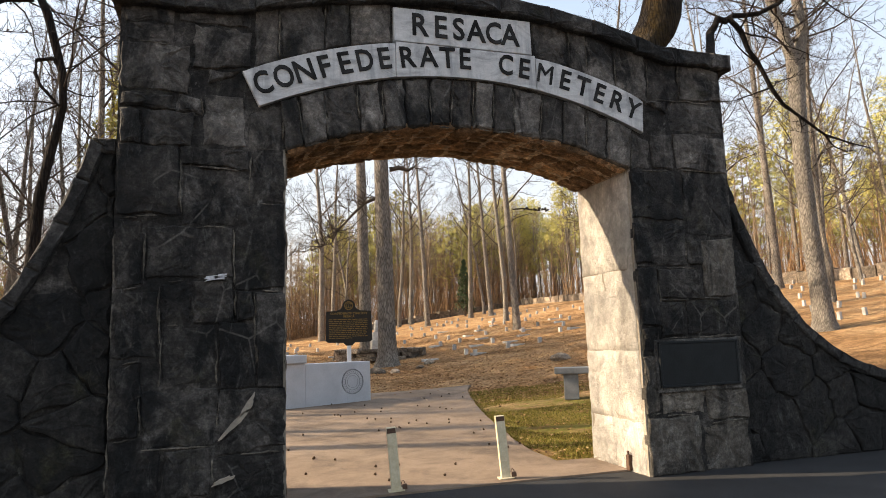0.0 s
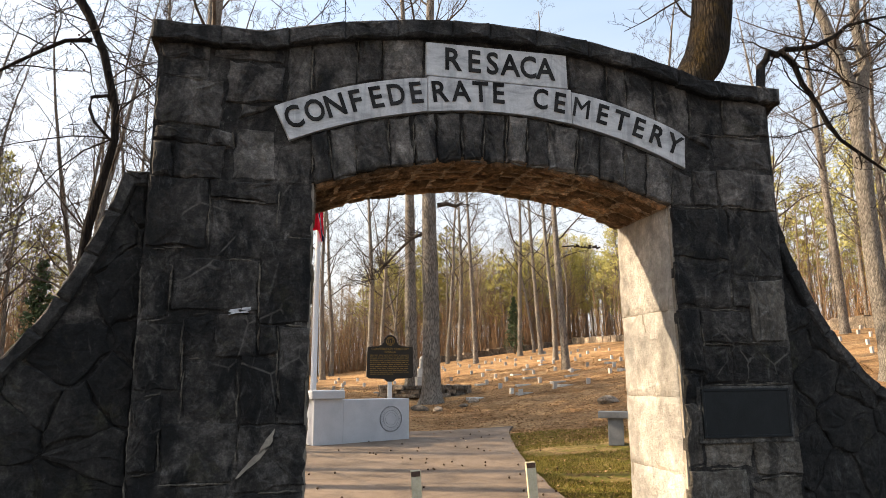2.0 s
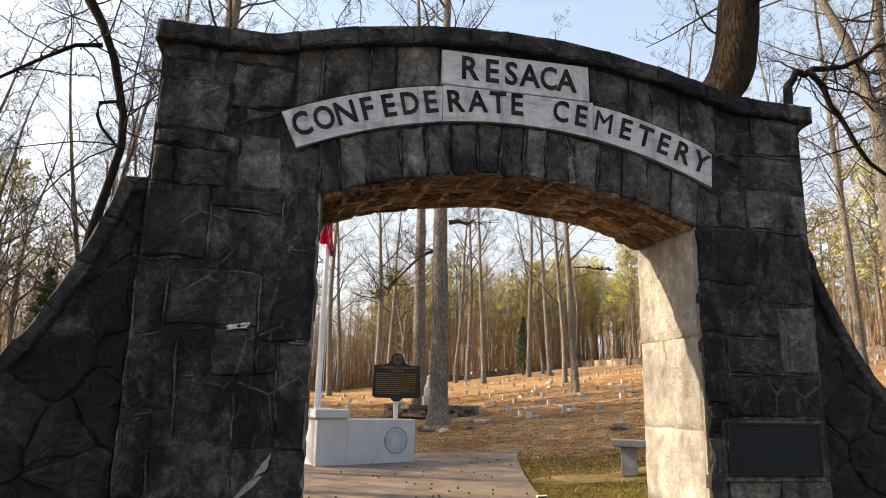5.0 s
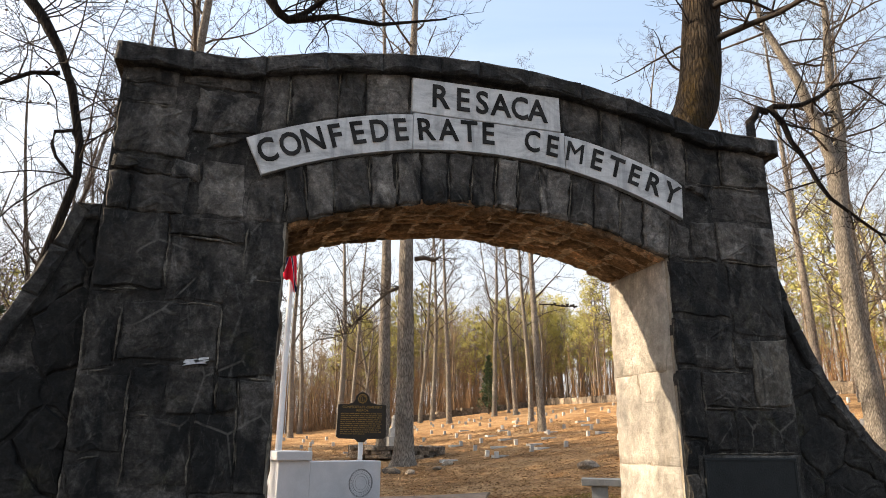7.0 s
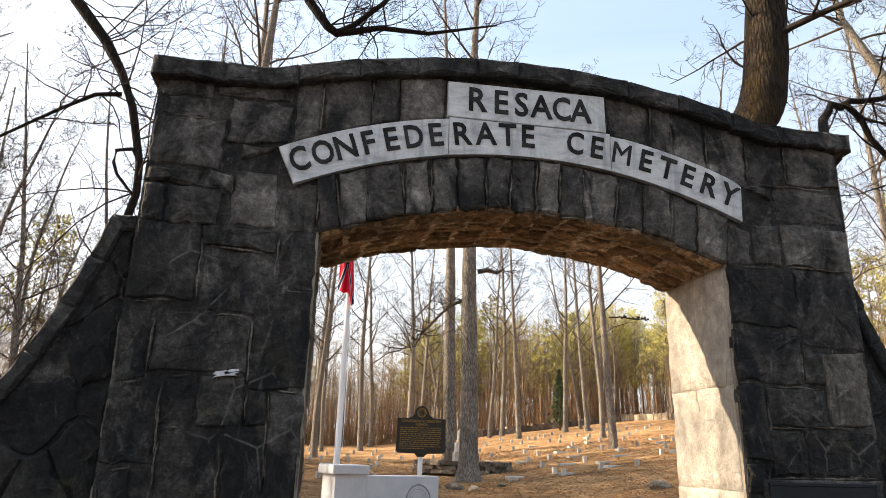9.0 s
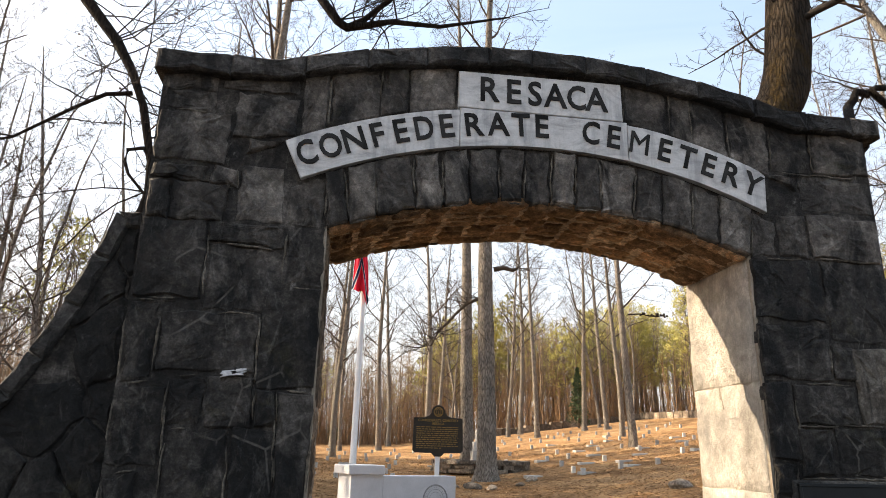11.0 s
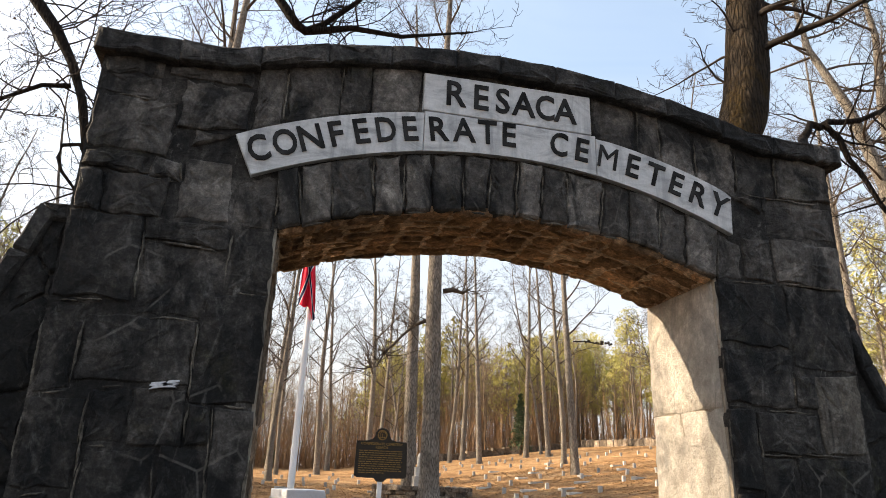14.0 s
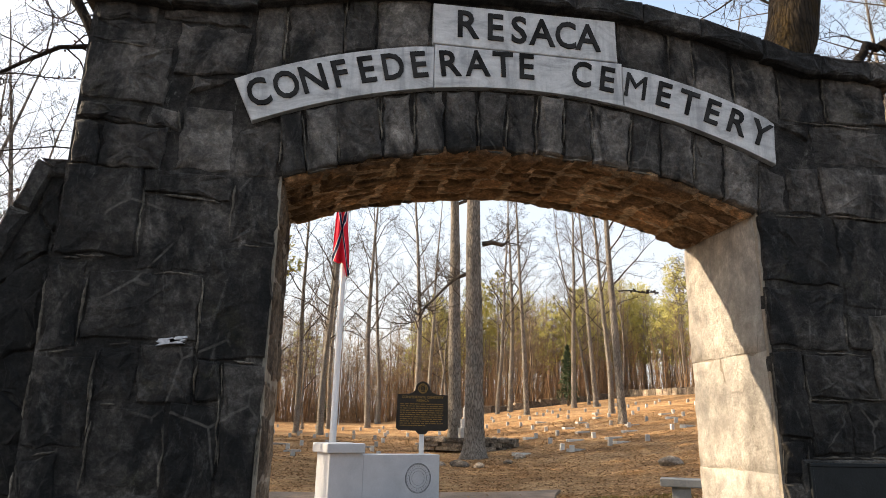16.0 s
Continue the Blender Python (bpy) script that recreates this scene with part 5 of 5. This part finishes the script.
for base_line, cnt in ((knee[5:], 14), (up_arm, 5)):
    for k in range(cnt):
        i = k * (len(base_line) - 1) // cnt
        q = base_line[i].lerp(base_line[i + 1], r_.random())
        a = r_.uniform(0, 6.28)
        sprout(dv, df, q, Vector((math.cos(a), math.sin(a), r_.uniform(-0.2, 0.9))), r_.uniform(0.6, 1.8), 0.014, 1, r_, 3)
piece("trunk", tv, tf, BARK_MOSS, moss, True)
piece("crown", cv, cf, TWIG_DARK, moss, True, "bare branches and twigs")
piece("dead_limb", dv, df, BARK_DARK, moss, True, "crooked black dead limb")

# dark slanting tree behind the left wing
slant = empty("sweetgum_tree", pose(0, 0, 0), "slanting dark sweetgum with hanging burrs beside the gateway", "tree")
tv, tf, cv, cf, uv_, uf_ = [], [], [], [], [], []
line = [Vector((-4.7, 4.5, height(-4.7, 4.5) - 0.1)), Vector((-4.7, 4.4, 2.0)), Vector((-4.62, 4.4, 3.5)), Vector((-4.44, 4.4, 4.43)), Vector((-4.375, 4.4, 4.8)), Vector((-4.40, 4.4, 5.25)), Vector((-4.62, 4.4, 6.11)), Vector((-4.85, 4.4, 6.65)), Vector((-5.13, 4.4, 7.12)), Vector((-5.67, 4.4, 7.78)), Vector((-6.2, 4.4, 8.5)), Vector((-6.8, 4.5, 10.0)), Vector((-7.2, 4.6, 12.0))]
tube(line, [0.11, 0.085, 0.066, 0.056, 0.052, 0.053, 0.058, 0.066, 0.078, 0.088, 0.08, 0.05, 0.02], 10, tv, tf, False)
tube([Vector((-4.42, 4.38, 4.77)), Vector((-4.66, 4.36, 5.04)), Vector((-4.73, 4.36, 5.22)), Vector((-4.72, 4.36, 5.40)), Vector((-4.52, 4.38, 5.45)), Vector((-4.46, 4.4, 5.35))], [0.02, 0.024, 0.026, 0.028, 0.026, 0.024], 6, tv, tf)
side_limb = [Vector((-4.80, 4.4, 6.3)), Vector((-5.15, 4.4, 6.25)), Vector((-5.55, 4.4, 5.99)), Vector((-6.26, 4.4, 5.47)), Vector((-7.2, 4.4, 5.2))]
tube(side_limb, [0.035, 0.03, 0.025, 0.02, 0.01], 6, tv, tf)
for base_line, cnt, lo, hi in ((line[4:], 34, 0.9, 3.0), (side_limb, 14, 0.5, 1.6)):
    for k in range(cnt):
        i = k * (len(base_line) - 1) // cnt
        q = base_line[i].lerp(base_line[i + 1], r_.random())
        a = r_.uniform(0, 6.28)
        sprout(cv, cf, q, Vector((math.cos(a), math.sin(a), r_.uniform(-0.3, 0.7))), r_.uniform(lo, hi), 0.013, 1, r_, 3)
ball = [Vector(v) for v in cv]
r_.shuffle(ball)
for q in ball[:60]:
    tube([q, q - Vector((0, 0, 0.05))], [0.001, 0.001], 3, uv_, uf_)
    c = q - Vector((0, 0, 0.065))
    tube([c + Vector((0, 0, 0.016)), c + Vector((0, 0, 0.010)), c, c - Vector((0, 0, 0.010)), c - Vector((0, 0, 0.016))], [0.004, 0.014, 0.018, 0.014, 0.004], 6, uv_, uf_)
piece("trunk", tv, tf, BARK_DARK, slant, True)
piece("crown", cv, cf, TWIG_DARK, slant, True, "thin dark twigs")
tagged(piece("burrs", uv_, uf_, BURR, slant, False, "hanging round seed burrs"), kind="stuff")


# a level limb with dark clumps on the trunk nearest the slope
cv, cf = [], []
level = [Vector((0.1, 0, 5.25)), Vector((0.6, 0, 5.3)), Vector((1.2, 0, 5.22)), Vector((1.9, 0.05, 5.28))]
tube(level, [0.03, 0.026, 0.022, 0.012], 6, cv, cf)
for k in range(26):
    q = level[1].lerp(level[3], r_.random()) + Vector((0, r_.uniform(-0.05, 0.05), r_.uniform(-0.06, 0.07)))
    w = Vector((r_.uniform(-1, 1), r_.uniform(-1, 1), r_.uniform(-1, 1))).normalized() * 0.05
    tube([q - w, q, q + w], [0.015, 0.05, 0.012], 5, cv, cf)
piece("level_limb", cv, cf, TWIG_DARK, tall_c, False, "level limb with dark dead clumps")

# ---- far woods: bare trunks, brush and pines ----
wr = random.Random(77)
wv_, wf_, sv_, sf_ = [], [], [], []


def edge_y(x):
    return 64 + 2 * math.sin(x * 0.2) if x < 30.5 else max(64 - (x - 30.5) * 26, 9)


for k in range(1250):
    x = wr.uniform(-75, 75)
    y = wr.uniform(edge_y(x) + 1, 96) if x > 30.5 else edge_y(x) + abs(wr.gauss(0, 12)) + 1 if x > -16 else wr.uniform(30, 95)
    b = Vector((x, y, height(x, y) - 0.2))
    t = wr.uniform(7, 13) if x > -16 else wr.uniform(9, 16)
    rad = wr.uniform(0.035, 0.10)
    pts = wander(b, Vector((wr.uniform(-0.04, 0.05), wr.uniform(-0.04, 0.04), 1)), t, 6, 0.03, 0.05, wr)
    tube(pts, [rad * (1 - 0.13 * i) for i in range(7)], 5, wv_, wf_, False)
    for j in range(11):
        i = wr.randint(2, 5)
        a = wr.uniform(0, 6.28)
        q = pts[i].lerp(pts[i + 1], wr.random())
        lp = wander(q, Vector((math.cos(a), math.sin(a), 0.7)), wr.uniform(1.0, 3.2), 4, 0.3, 0.05, wr)
        tube(lp, [0.03, 0.024, 0.018, 0.012, 0.006], 3, wv_, wf_, False)
        for m_ in range(5):
            i2 = wr.randint(1, 3)
            lq = wander(lp[i2], Vector((wr.uniform(-1, 1), wr.uniform(-1, 1), wr.uniform(-0.2, 1))), wr.uniform(0.4, 1.2), 2, 0.3, 0.05, wr)
            tube(lq, [0.012, 0.009, 0.005], 3, wv_, wf_, False)
for k in range(9500):
    x = wr.uniform(-70, 70)
    y = edge_y(x) + (wr.uniform(-0.5, 16) if x < 30.5 else wr.uniform(0, 90 - edge_y(x))) if x > -10 else wr.uniform(26, 70)
    b = Vector((x, y, height(x, y) - 0.1))
    pts = wander(b, Vector((wr.uniform(-0.25, 0.25), wr.uniform(-0.25, 0.25), 1)), wr.uniform(1.2, 7.5), 3, 0.16, 0.0, wr)
    tube(pts, [0.03, 0.024, 0.016, 0.006], 3, sv_, sf_, False)
    for j in range(4):
        i = wr.randint(0, 2)
        lp = wander(pts[i].lerp(pts[i + 1], wr.random()), Vector((wr.uniform(-1, 1), wr.uniform(-1, 1), wr.uniform(0.1, 1))), wr.uniform(0.4, 1.5), 2, 0.3, 0, wr)
        tube(lp, [0.012, 0.009, 0.004], 3, sv_, sf_, False)
tagged(new("far_woods", mesh_of("far_woods", wv_, wf_, WOODS, True)), "dense leafless woods behind the burial ground", "woods", kind="stuff")
tagged(new("brush", mesh_of("brush", sv_, sf_, BRUSH, True)), "tawny dry saplings and brush along the wood's edge", "brush", kind="stuff")


def foliage(points, size, count, r):
    """Many small crossed needle sprays round the given points."""
    verts, faces = [], []
    for c, rad in points:
        for _ in range(count):
            d = Vector((r.gauss(0, 1), r.gauss(0, 1), r.gauss(0, 0.6))).normalized() * rad * r.uniform(0.3, 1.0) ** 0.6
            p = c + d
            u = Vector((r.uniform(-1, 1), r.uniform(-1, 1), r.uniform(-1, 1))).normalized()
            w = u.orthogonal().normalized()
            s = size * r.uniform(0.5, 1.3)
            q = len(verts)
            verts += [tuple(p - u * s), tuple(p + w * s * 0.32), tuple(p + u * s), tuple(p - w * s * 0.32)]
            faces.append((q, q + 1, q + 2, q + 3))
    return verts, faces


def pine(seed, tall, bare, wide):
    r = random.Random(seed)
    t = empty("pine_tree", pose(0, 0, 0), "green pine of the woods, some copies unseen shade casters", "tree", "far pines")
    tv, tf = [], []
    pts = wander(Vector((0, 0, -0.2)), Vector((0, 0, 1)), tall, 8, 0.03, 0.05, r)
    tube(pts, [0.17 - 0.018 * i for i in range(9)], 7, tv, tf, False)
    clumps = []
    for k in range(34):
        f = bare + (1 - bare) * (k / 34)
        z = f * tall
        i = min(int(f * 8), 7)
        a = k * 2.4
        reach = wide * (1.15 - f) / (1.15 - bare) * r.uniform(0.5, 1.1) + 0.25
        c = pts[i].lerp(pts[i + 1], f * 8 - i) + Vector((math.cos(a) * reach, math.sin(a) * reach, r.uniform(-0.2, 0.4)))
        tube([pts[i], c], [0.035, 0.012], 4, tv, tf, False)
        clumps.append((c, r.uniform(0.45, 0.85)))
    piece("trunk", tv, tf, BARK, t, True)
    fv, ff = foliage(clumps, 0.19, 46, r)
    piece("crown", fv, ff, NEEDLES, t, False, "yellow green needles")
    return t


pines = [pine(1, 13, 0.40, 2.3), pine(2, 15, 0.48, 2.2), pine(3, 11, 0.36, 2.1)]
stand(pines[0], 10, 70)
stand(pines[1], 16, 74, 60)
stand(pines[2], 22, 66, 90)
for k in range(110):
    x = wr.uniform(8, 62) if k < 90 else wr.uniform(-50, 8)
    y = wr.uniform(max(edge_y(x), 20) + 4, 88) if k < 90 else wr.uniform(68, 92)
    again(pines[k % 3], x, y, wr.uniform(0, 360), wr.uniform(0.76, 1.04) if k < 90 else wr.uniform(0.5, 0.78))
for k in range(26):
    again(pines[k % 3], 27.5 + 0.65 * k, 64 + 19 * wr.random(), wr.uniform(0, 360), wr.uniform(0.8, 1.0))
# Unseen behind the west pier, added to throw crown shadows on the ground.
for x, y, turn, size in ((-4.9, 19.5, 40, 0.8), (-5.5, 24.5, 170, 0.9), (-6.4, 30.0, 260, 0.95), (-7.2, 36.0, 80, 1.0)):
    again(pines[1], x, y, turn, size)
again(pines[1], -19.6, 40, 15, 1.0)
again(pines[0], -17.6, 44, 200, 0.85)
# Out of view to the west, added only to shade the burial ground.
for k in range(16):
    y = 17 + 27 * (k + wr.random()) / 16
    x = -21.5 - max(0.0, y - 28) * 0.45 - wr.uniform(0, 9)
    again(pines[k % 3], x, y, wr.uniform(0, 360), wr.uniform(1.2, 1.55))
cedar = empty("cedar_tree", pose(0, 0, 0), "dark green cedar at the wood's edge", "tree", "cedars")
cl = [(Vector((0.5 * math.cos(k * 2.4) * (1 - k / 34), 0.5 * math.sin(k * 2.4) * (1 - k / 34), 0.5 + k * 0.13)), 0.5 * (1.1 - k / 34)) for k in range(32)]
fv, ff = foliage(cl, 0.13, 60, wr)
tv, tf = [], []
tube([Vector((0, 0, -0.1)), Vector((0, 0, 4.4))], [0.1, 0.02], 6, tv, tf)
piece("trunk", tv, tf, BARK, cedar, True)
piece("crown", fv, ff, NEEDLES_DARK, cedar, False, "dark green sprays")
stand(cedar, 20.2, 57.0, 0, 1.2)
again(cedar, -8.6, 15.5, 80, 0.95)
again(cedar, -2.2, 64, 30, 0.7)

# ---- burial ground ----
head = bmesh.new()
box(head, -0.075, 0.075, -0.045, 0.045, -0.12, 0.185, 0.012, 2)
bmesh.ops.recalc_face_normals(head, faces=head.faces)
me = bpy.data.meshes.new("headstone")
head.to_mesh(me)
head.free()
me.materials.append(GRAVE)
stone_a = tagged(new("headstone", me), "small white marble headstone in the leaf litter", "headstone", "headstones")
low = bmesh.new()
box(low, -0.30, 0.30, -0.13, 0.13, -0.10, 0.035, 0.012, 2)
me = bpy.data.meshes.new("grave_slab")
low.to_mesh(me)
low.free()
me.materials.append(GRAVE)
slab_a = tagged(new("grave_slab", me), "low white marble grave slab lying flush", "grave slab", "grave slabs")
stone_a.matrix_basis = at_ground(6.4, 17.4)
slab_a.matrix_basis = at_ground(5.0, 18.4, 10)
n_ = 0
for row in range(11):
    y0 = 18.5 + row * 3.1
    for col in range(26):
        x = -9 + col * 1.55 + row * 0.25 + wr.uniform(-0.35, 0.35)
        y = y0 + wr.uniform(-0.4, 0.4) - 0.12 * (x - 6)
        if y > edge_y(x) - 4 or x > 30 or wr.random() < 0.34 or (1.0 < x < 4.9 and y < 24) or math.hypot(x - 12.5, y - 7.9) < 1.2:
            continue
        copy_thing(stone_a, pose(x, y, height(x, y), wr.uniform(-4, 4), wr.uniform(-5, 5), 12 + wr.uniform(-8, 8)))
for k in range(40):
    x, y = wr.uniform(13, 30), wr.uniform(9, 24)
    copy_thing(stone_a, pose(x, y, height(x, y), wr.uniform(-4, 4), wr.uniform(-5, 5), 20 + wr.uniform(-10, 10)))
for x, y in ((6.6, 17.6), (7.8, 21.0), (9.4, 24.5), (11.6, 30.5), (8.6, 18.6), (12.4, 21.0), (10.0, 28.0), (2.8, 27.0), (-1.2, 29.0), (-2.6, 21.5), (5.4, 26.5), (13.5, 33.0), (9.0, 20.2), (10.6, 22.4), (14.6, 26.5), (12.0, 25.2), (16.0, 30.0), (7.0, 24.2), (0.2, 25.0), (-3.4, 26.0), (15.4, 38.0), (10.8, 35.0)):
    copy_thing(slab_a, pose(x, y, height(x, y), 0, wr.uniform(-3, 3), 10 + wr.uniform(-14, 14)))
boulder = bmesh.new()
bmesh.ops.create_icosphere(boulder, subdivisions=3, radius=0.24)
for v in boulder.verts:
    v.co = Vector((v.co.x * 1.5, v.co.y, v.co.z * 0.7)) * (1 + 0.3 * noise.noise(v.co * 5))
me = bpy.data.meshes.new("boulder")
boulder.to_mesh(me)
boulder.free()
me.materials.append(FIELDSTONE)
me.shade_smooth()
rock = tagged(new("boulder", me), "pale rounded boulder on the leaf covered slope", "boulder", "loose rocks")
rock.matrix_basis = at_ground(7.0, 11.9, 20)
for x, y, s in ((2.4, 15.6, 0.9), (2.9, 15.3, 0.6), (4.6, 17.2, 0.7), (1.9, 16.0, 0.5), (3.9, 15.9, 0.45)):
    c = copy_thing(rock, at_ground(x, y, wr.uniform(0, 360)))
    c.scale = (s, s, s)

# stacked fieldstone ring round a white obelisk
ring = empty("stone_planter", pose(4.0, 22.4, height(4.0, 22.4) - 0.05), "low dry stone ring of tan fieldstones behind the oak", "planter")
for course in range(3):
    for k in range(24):
        a = 2 * math.pi * (k + 0.5 * (course % 2)) / 24 + wr.uniform(-0.05, 0.05)
        rr = 1.75 + wr.uniform(-0.06, 0.06)
        bm = bmesh.new()
        w, h_ = wr.uniform(0.18, 0.25), wr.uniform(0.07, 0.085)
        box(bm, -w, w, -0.16, 0.16, -h_, h_, 0.035, 2)
        for v in bm.verts:
            v.co += Vector((wr.uniform(-0.02, 0.02), wr.uniform(-0.02, 0.02), wr.uniform(-0.012, 0.012)))
        bm.transform(Matrix.Translation((rr * math.cos(a), rr * math.sin(a), 0.08 + course * 0.155)) @ Matrix.Rotation(a + math.pi / 2, 4, "Z"))
        part("fieldstone", bm, FIELDSTONE, ring)
part("fill", lathe([(1.7, 0.0), (1.68, 0.36), (0.5, 0.44)], 24), LITTER, ring, "leaf covered soil")
mon = empty("grave_monument", pose(4.0, 23.0, height(4.0, 23.0)), "small white marble monument in the stone ring", "monument")
part("base", boxed(-0.26, 0.26, -0.26, 0.26, 0.0, 0.75, 0.02, 2), GRAVE, mon)
part("plinth", boxed(-0.19, 0.19, -0.19, 0.19, 0.75, 1.1, 0.02, 2), GRAVE, mon)
part("shaft", lathe([(0.13, 1.1), (0.11, 1.5), (0.05, 1.62)], 12), GRAVE, mon)

# boundary wall of rough blocks
bound = empty("boundary_wall", pose(0, 0, 0), "low rough stone boundary wall along the wood", "wall")


def bound_run(x0, y0, x1, y1):
    d = math.hypot(x1 - x0, y1 - y0)
    s, a = 0.0, math.atan2(y1 - y0, x1 - x0)
    while s < d:
        w = wr.uniform(0.7, 1.5)
        x, y = x0 + (x1 - x0) * (s + w / 2) / d, y0 + (y1 - y0) * (s + w / 2) / d
        bm = boxed(-w / 2 + 0.02, w / 2 - 0.02, -0.25, 0.25, -0.4, wr.uniform(0.5, 0.66), 0.05, 2)
        for v in bm.verts:
            v.co += Vector((wr.uniform(-0.03, 0.03), wr.uniform(-0.04, 0.04), wr.uniform(-0.03, 0.03)))
        bm.transform(Matrix.Translation((x, y, height(x, y))) @ Matrix.Rotation(a, 4, "Z"))
        part("block", bm, FIELDSTONE, bound)
        s += w


bound_run(8.5, 59.5, 18.0, 61.0)
bound_run(18.0, 61.0, 28.6, 62.8)
bound_run(28.9, 62.5, 29.9, 44.0)
bound_run(29.9, 44.0, 29.3, 24.0)
bound_run(29.3, 24.0, 30.4, 13.0)

# ---- loose leaves and grass ----
LEAF = Nodes("dry leaves", 0.9, spec=0.15)
LEAF.colour(LEAF.ramp(LEAF.island(), (0.0, (0.08, 0.038, 0.016)), (0.5, (0.31, 0.174, 0.079)), (0.85, (0.49, 0.305, 0.150)), (1.0, (0.52, 0.38, 0.22))))
GRASS = Nodes("moss and grass", 0.85, spec=0.15)
GRASS.colour(GRASS.ramp(GRASS.island(), (0.0, (0.07, 0.062, 0.013)), (0.6, (0.20, 0.165, 0.03)), (1.0, (0.33, 0.27, 0.075))))
lv, lf = [], []
for k in range(62000):
    far = wr.random()
    y = 1.3 + 33 * far ** 1.7
    x = wr.uniform(1.2, 6 + y * 0.75) if y < 9 else wr.uniform(-4 - 0.15 * y, 6 + y * 0.8)
    if y < 9.8 and x < path_right(y) + 0.03 and wr.random() > 0.012:
        continue
    if y < 6.5 and x < 5.5 and wr.random() > 0.12:
        continue
    z = height(x, y) + (0.025 if x < path_right(y) and y < 9.7 else -0.022) + wr.uniform(0.0, 0.012)
    a, s = wr.uniform(0, 6.28), wr.uniform(0.016, 0.036) * (1 + y * 0.022)
    ca, sa, tl = math.cos(a) * s, math.sin(a) * s, wr.uniform(-0.4, 0.4) * s
    q = len(lv)
    lv += [(x - ca, y - sa, z - tl), (x + sa * 0.5, y - ca * 0.5, z + s * 0.3), (x + ca, y + sa, z + tl), (x - sa * 0.5, y + ca * 0.5, z + s * 0.25)]
    lf.append((q, q + 1, q + 2, q + 3))
tagged(new("fallen_leaves", mesh_of("fallen_leaves", lv, lf, LEAF.mat)), "dry brown fallen leaves scattered over the ground", "leaves", kind="stuff")
lv, lf = [], []
for k in range(62000):
    y = 1.25 + 7.2 * wr.random() ** 1.2
    x = path_right(y) + 0.02 + abs(wr.gauss(0, 1.7))
    if x > 6.5 or noise.noise((x * 0.8, y * 0.8, 2)) < -0.22:
        continue
    z = height(x, y) - 0.035
    a = wr.uniform(0, 6.28)
    h_ = wr.uniform(0.015, 0.05)
    w = wr.uniform(0.003, 0.007)
    q = len(lv)
    lv += [(x - w * math.cos(a), y - w * math.sin(a), z), (x + w * math.cos(a), y + w * math.sin(a), z), (x + wr.uniform(-0.03, 0.03), y + wr.uniform(-0.03, 0.03), z + h_)]
    lf.append((q, q + 1, q + 2))
tagged(new("grass", mesh_of("grass", lv, lf, GRASS.mat)), "short mossy yellow green grass beside the path", "grass", kind="stuff")
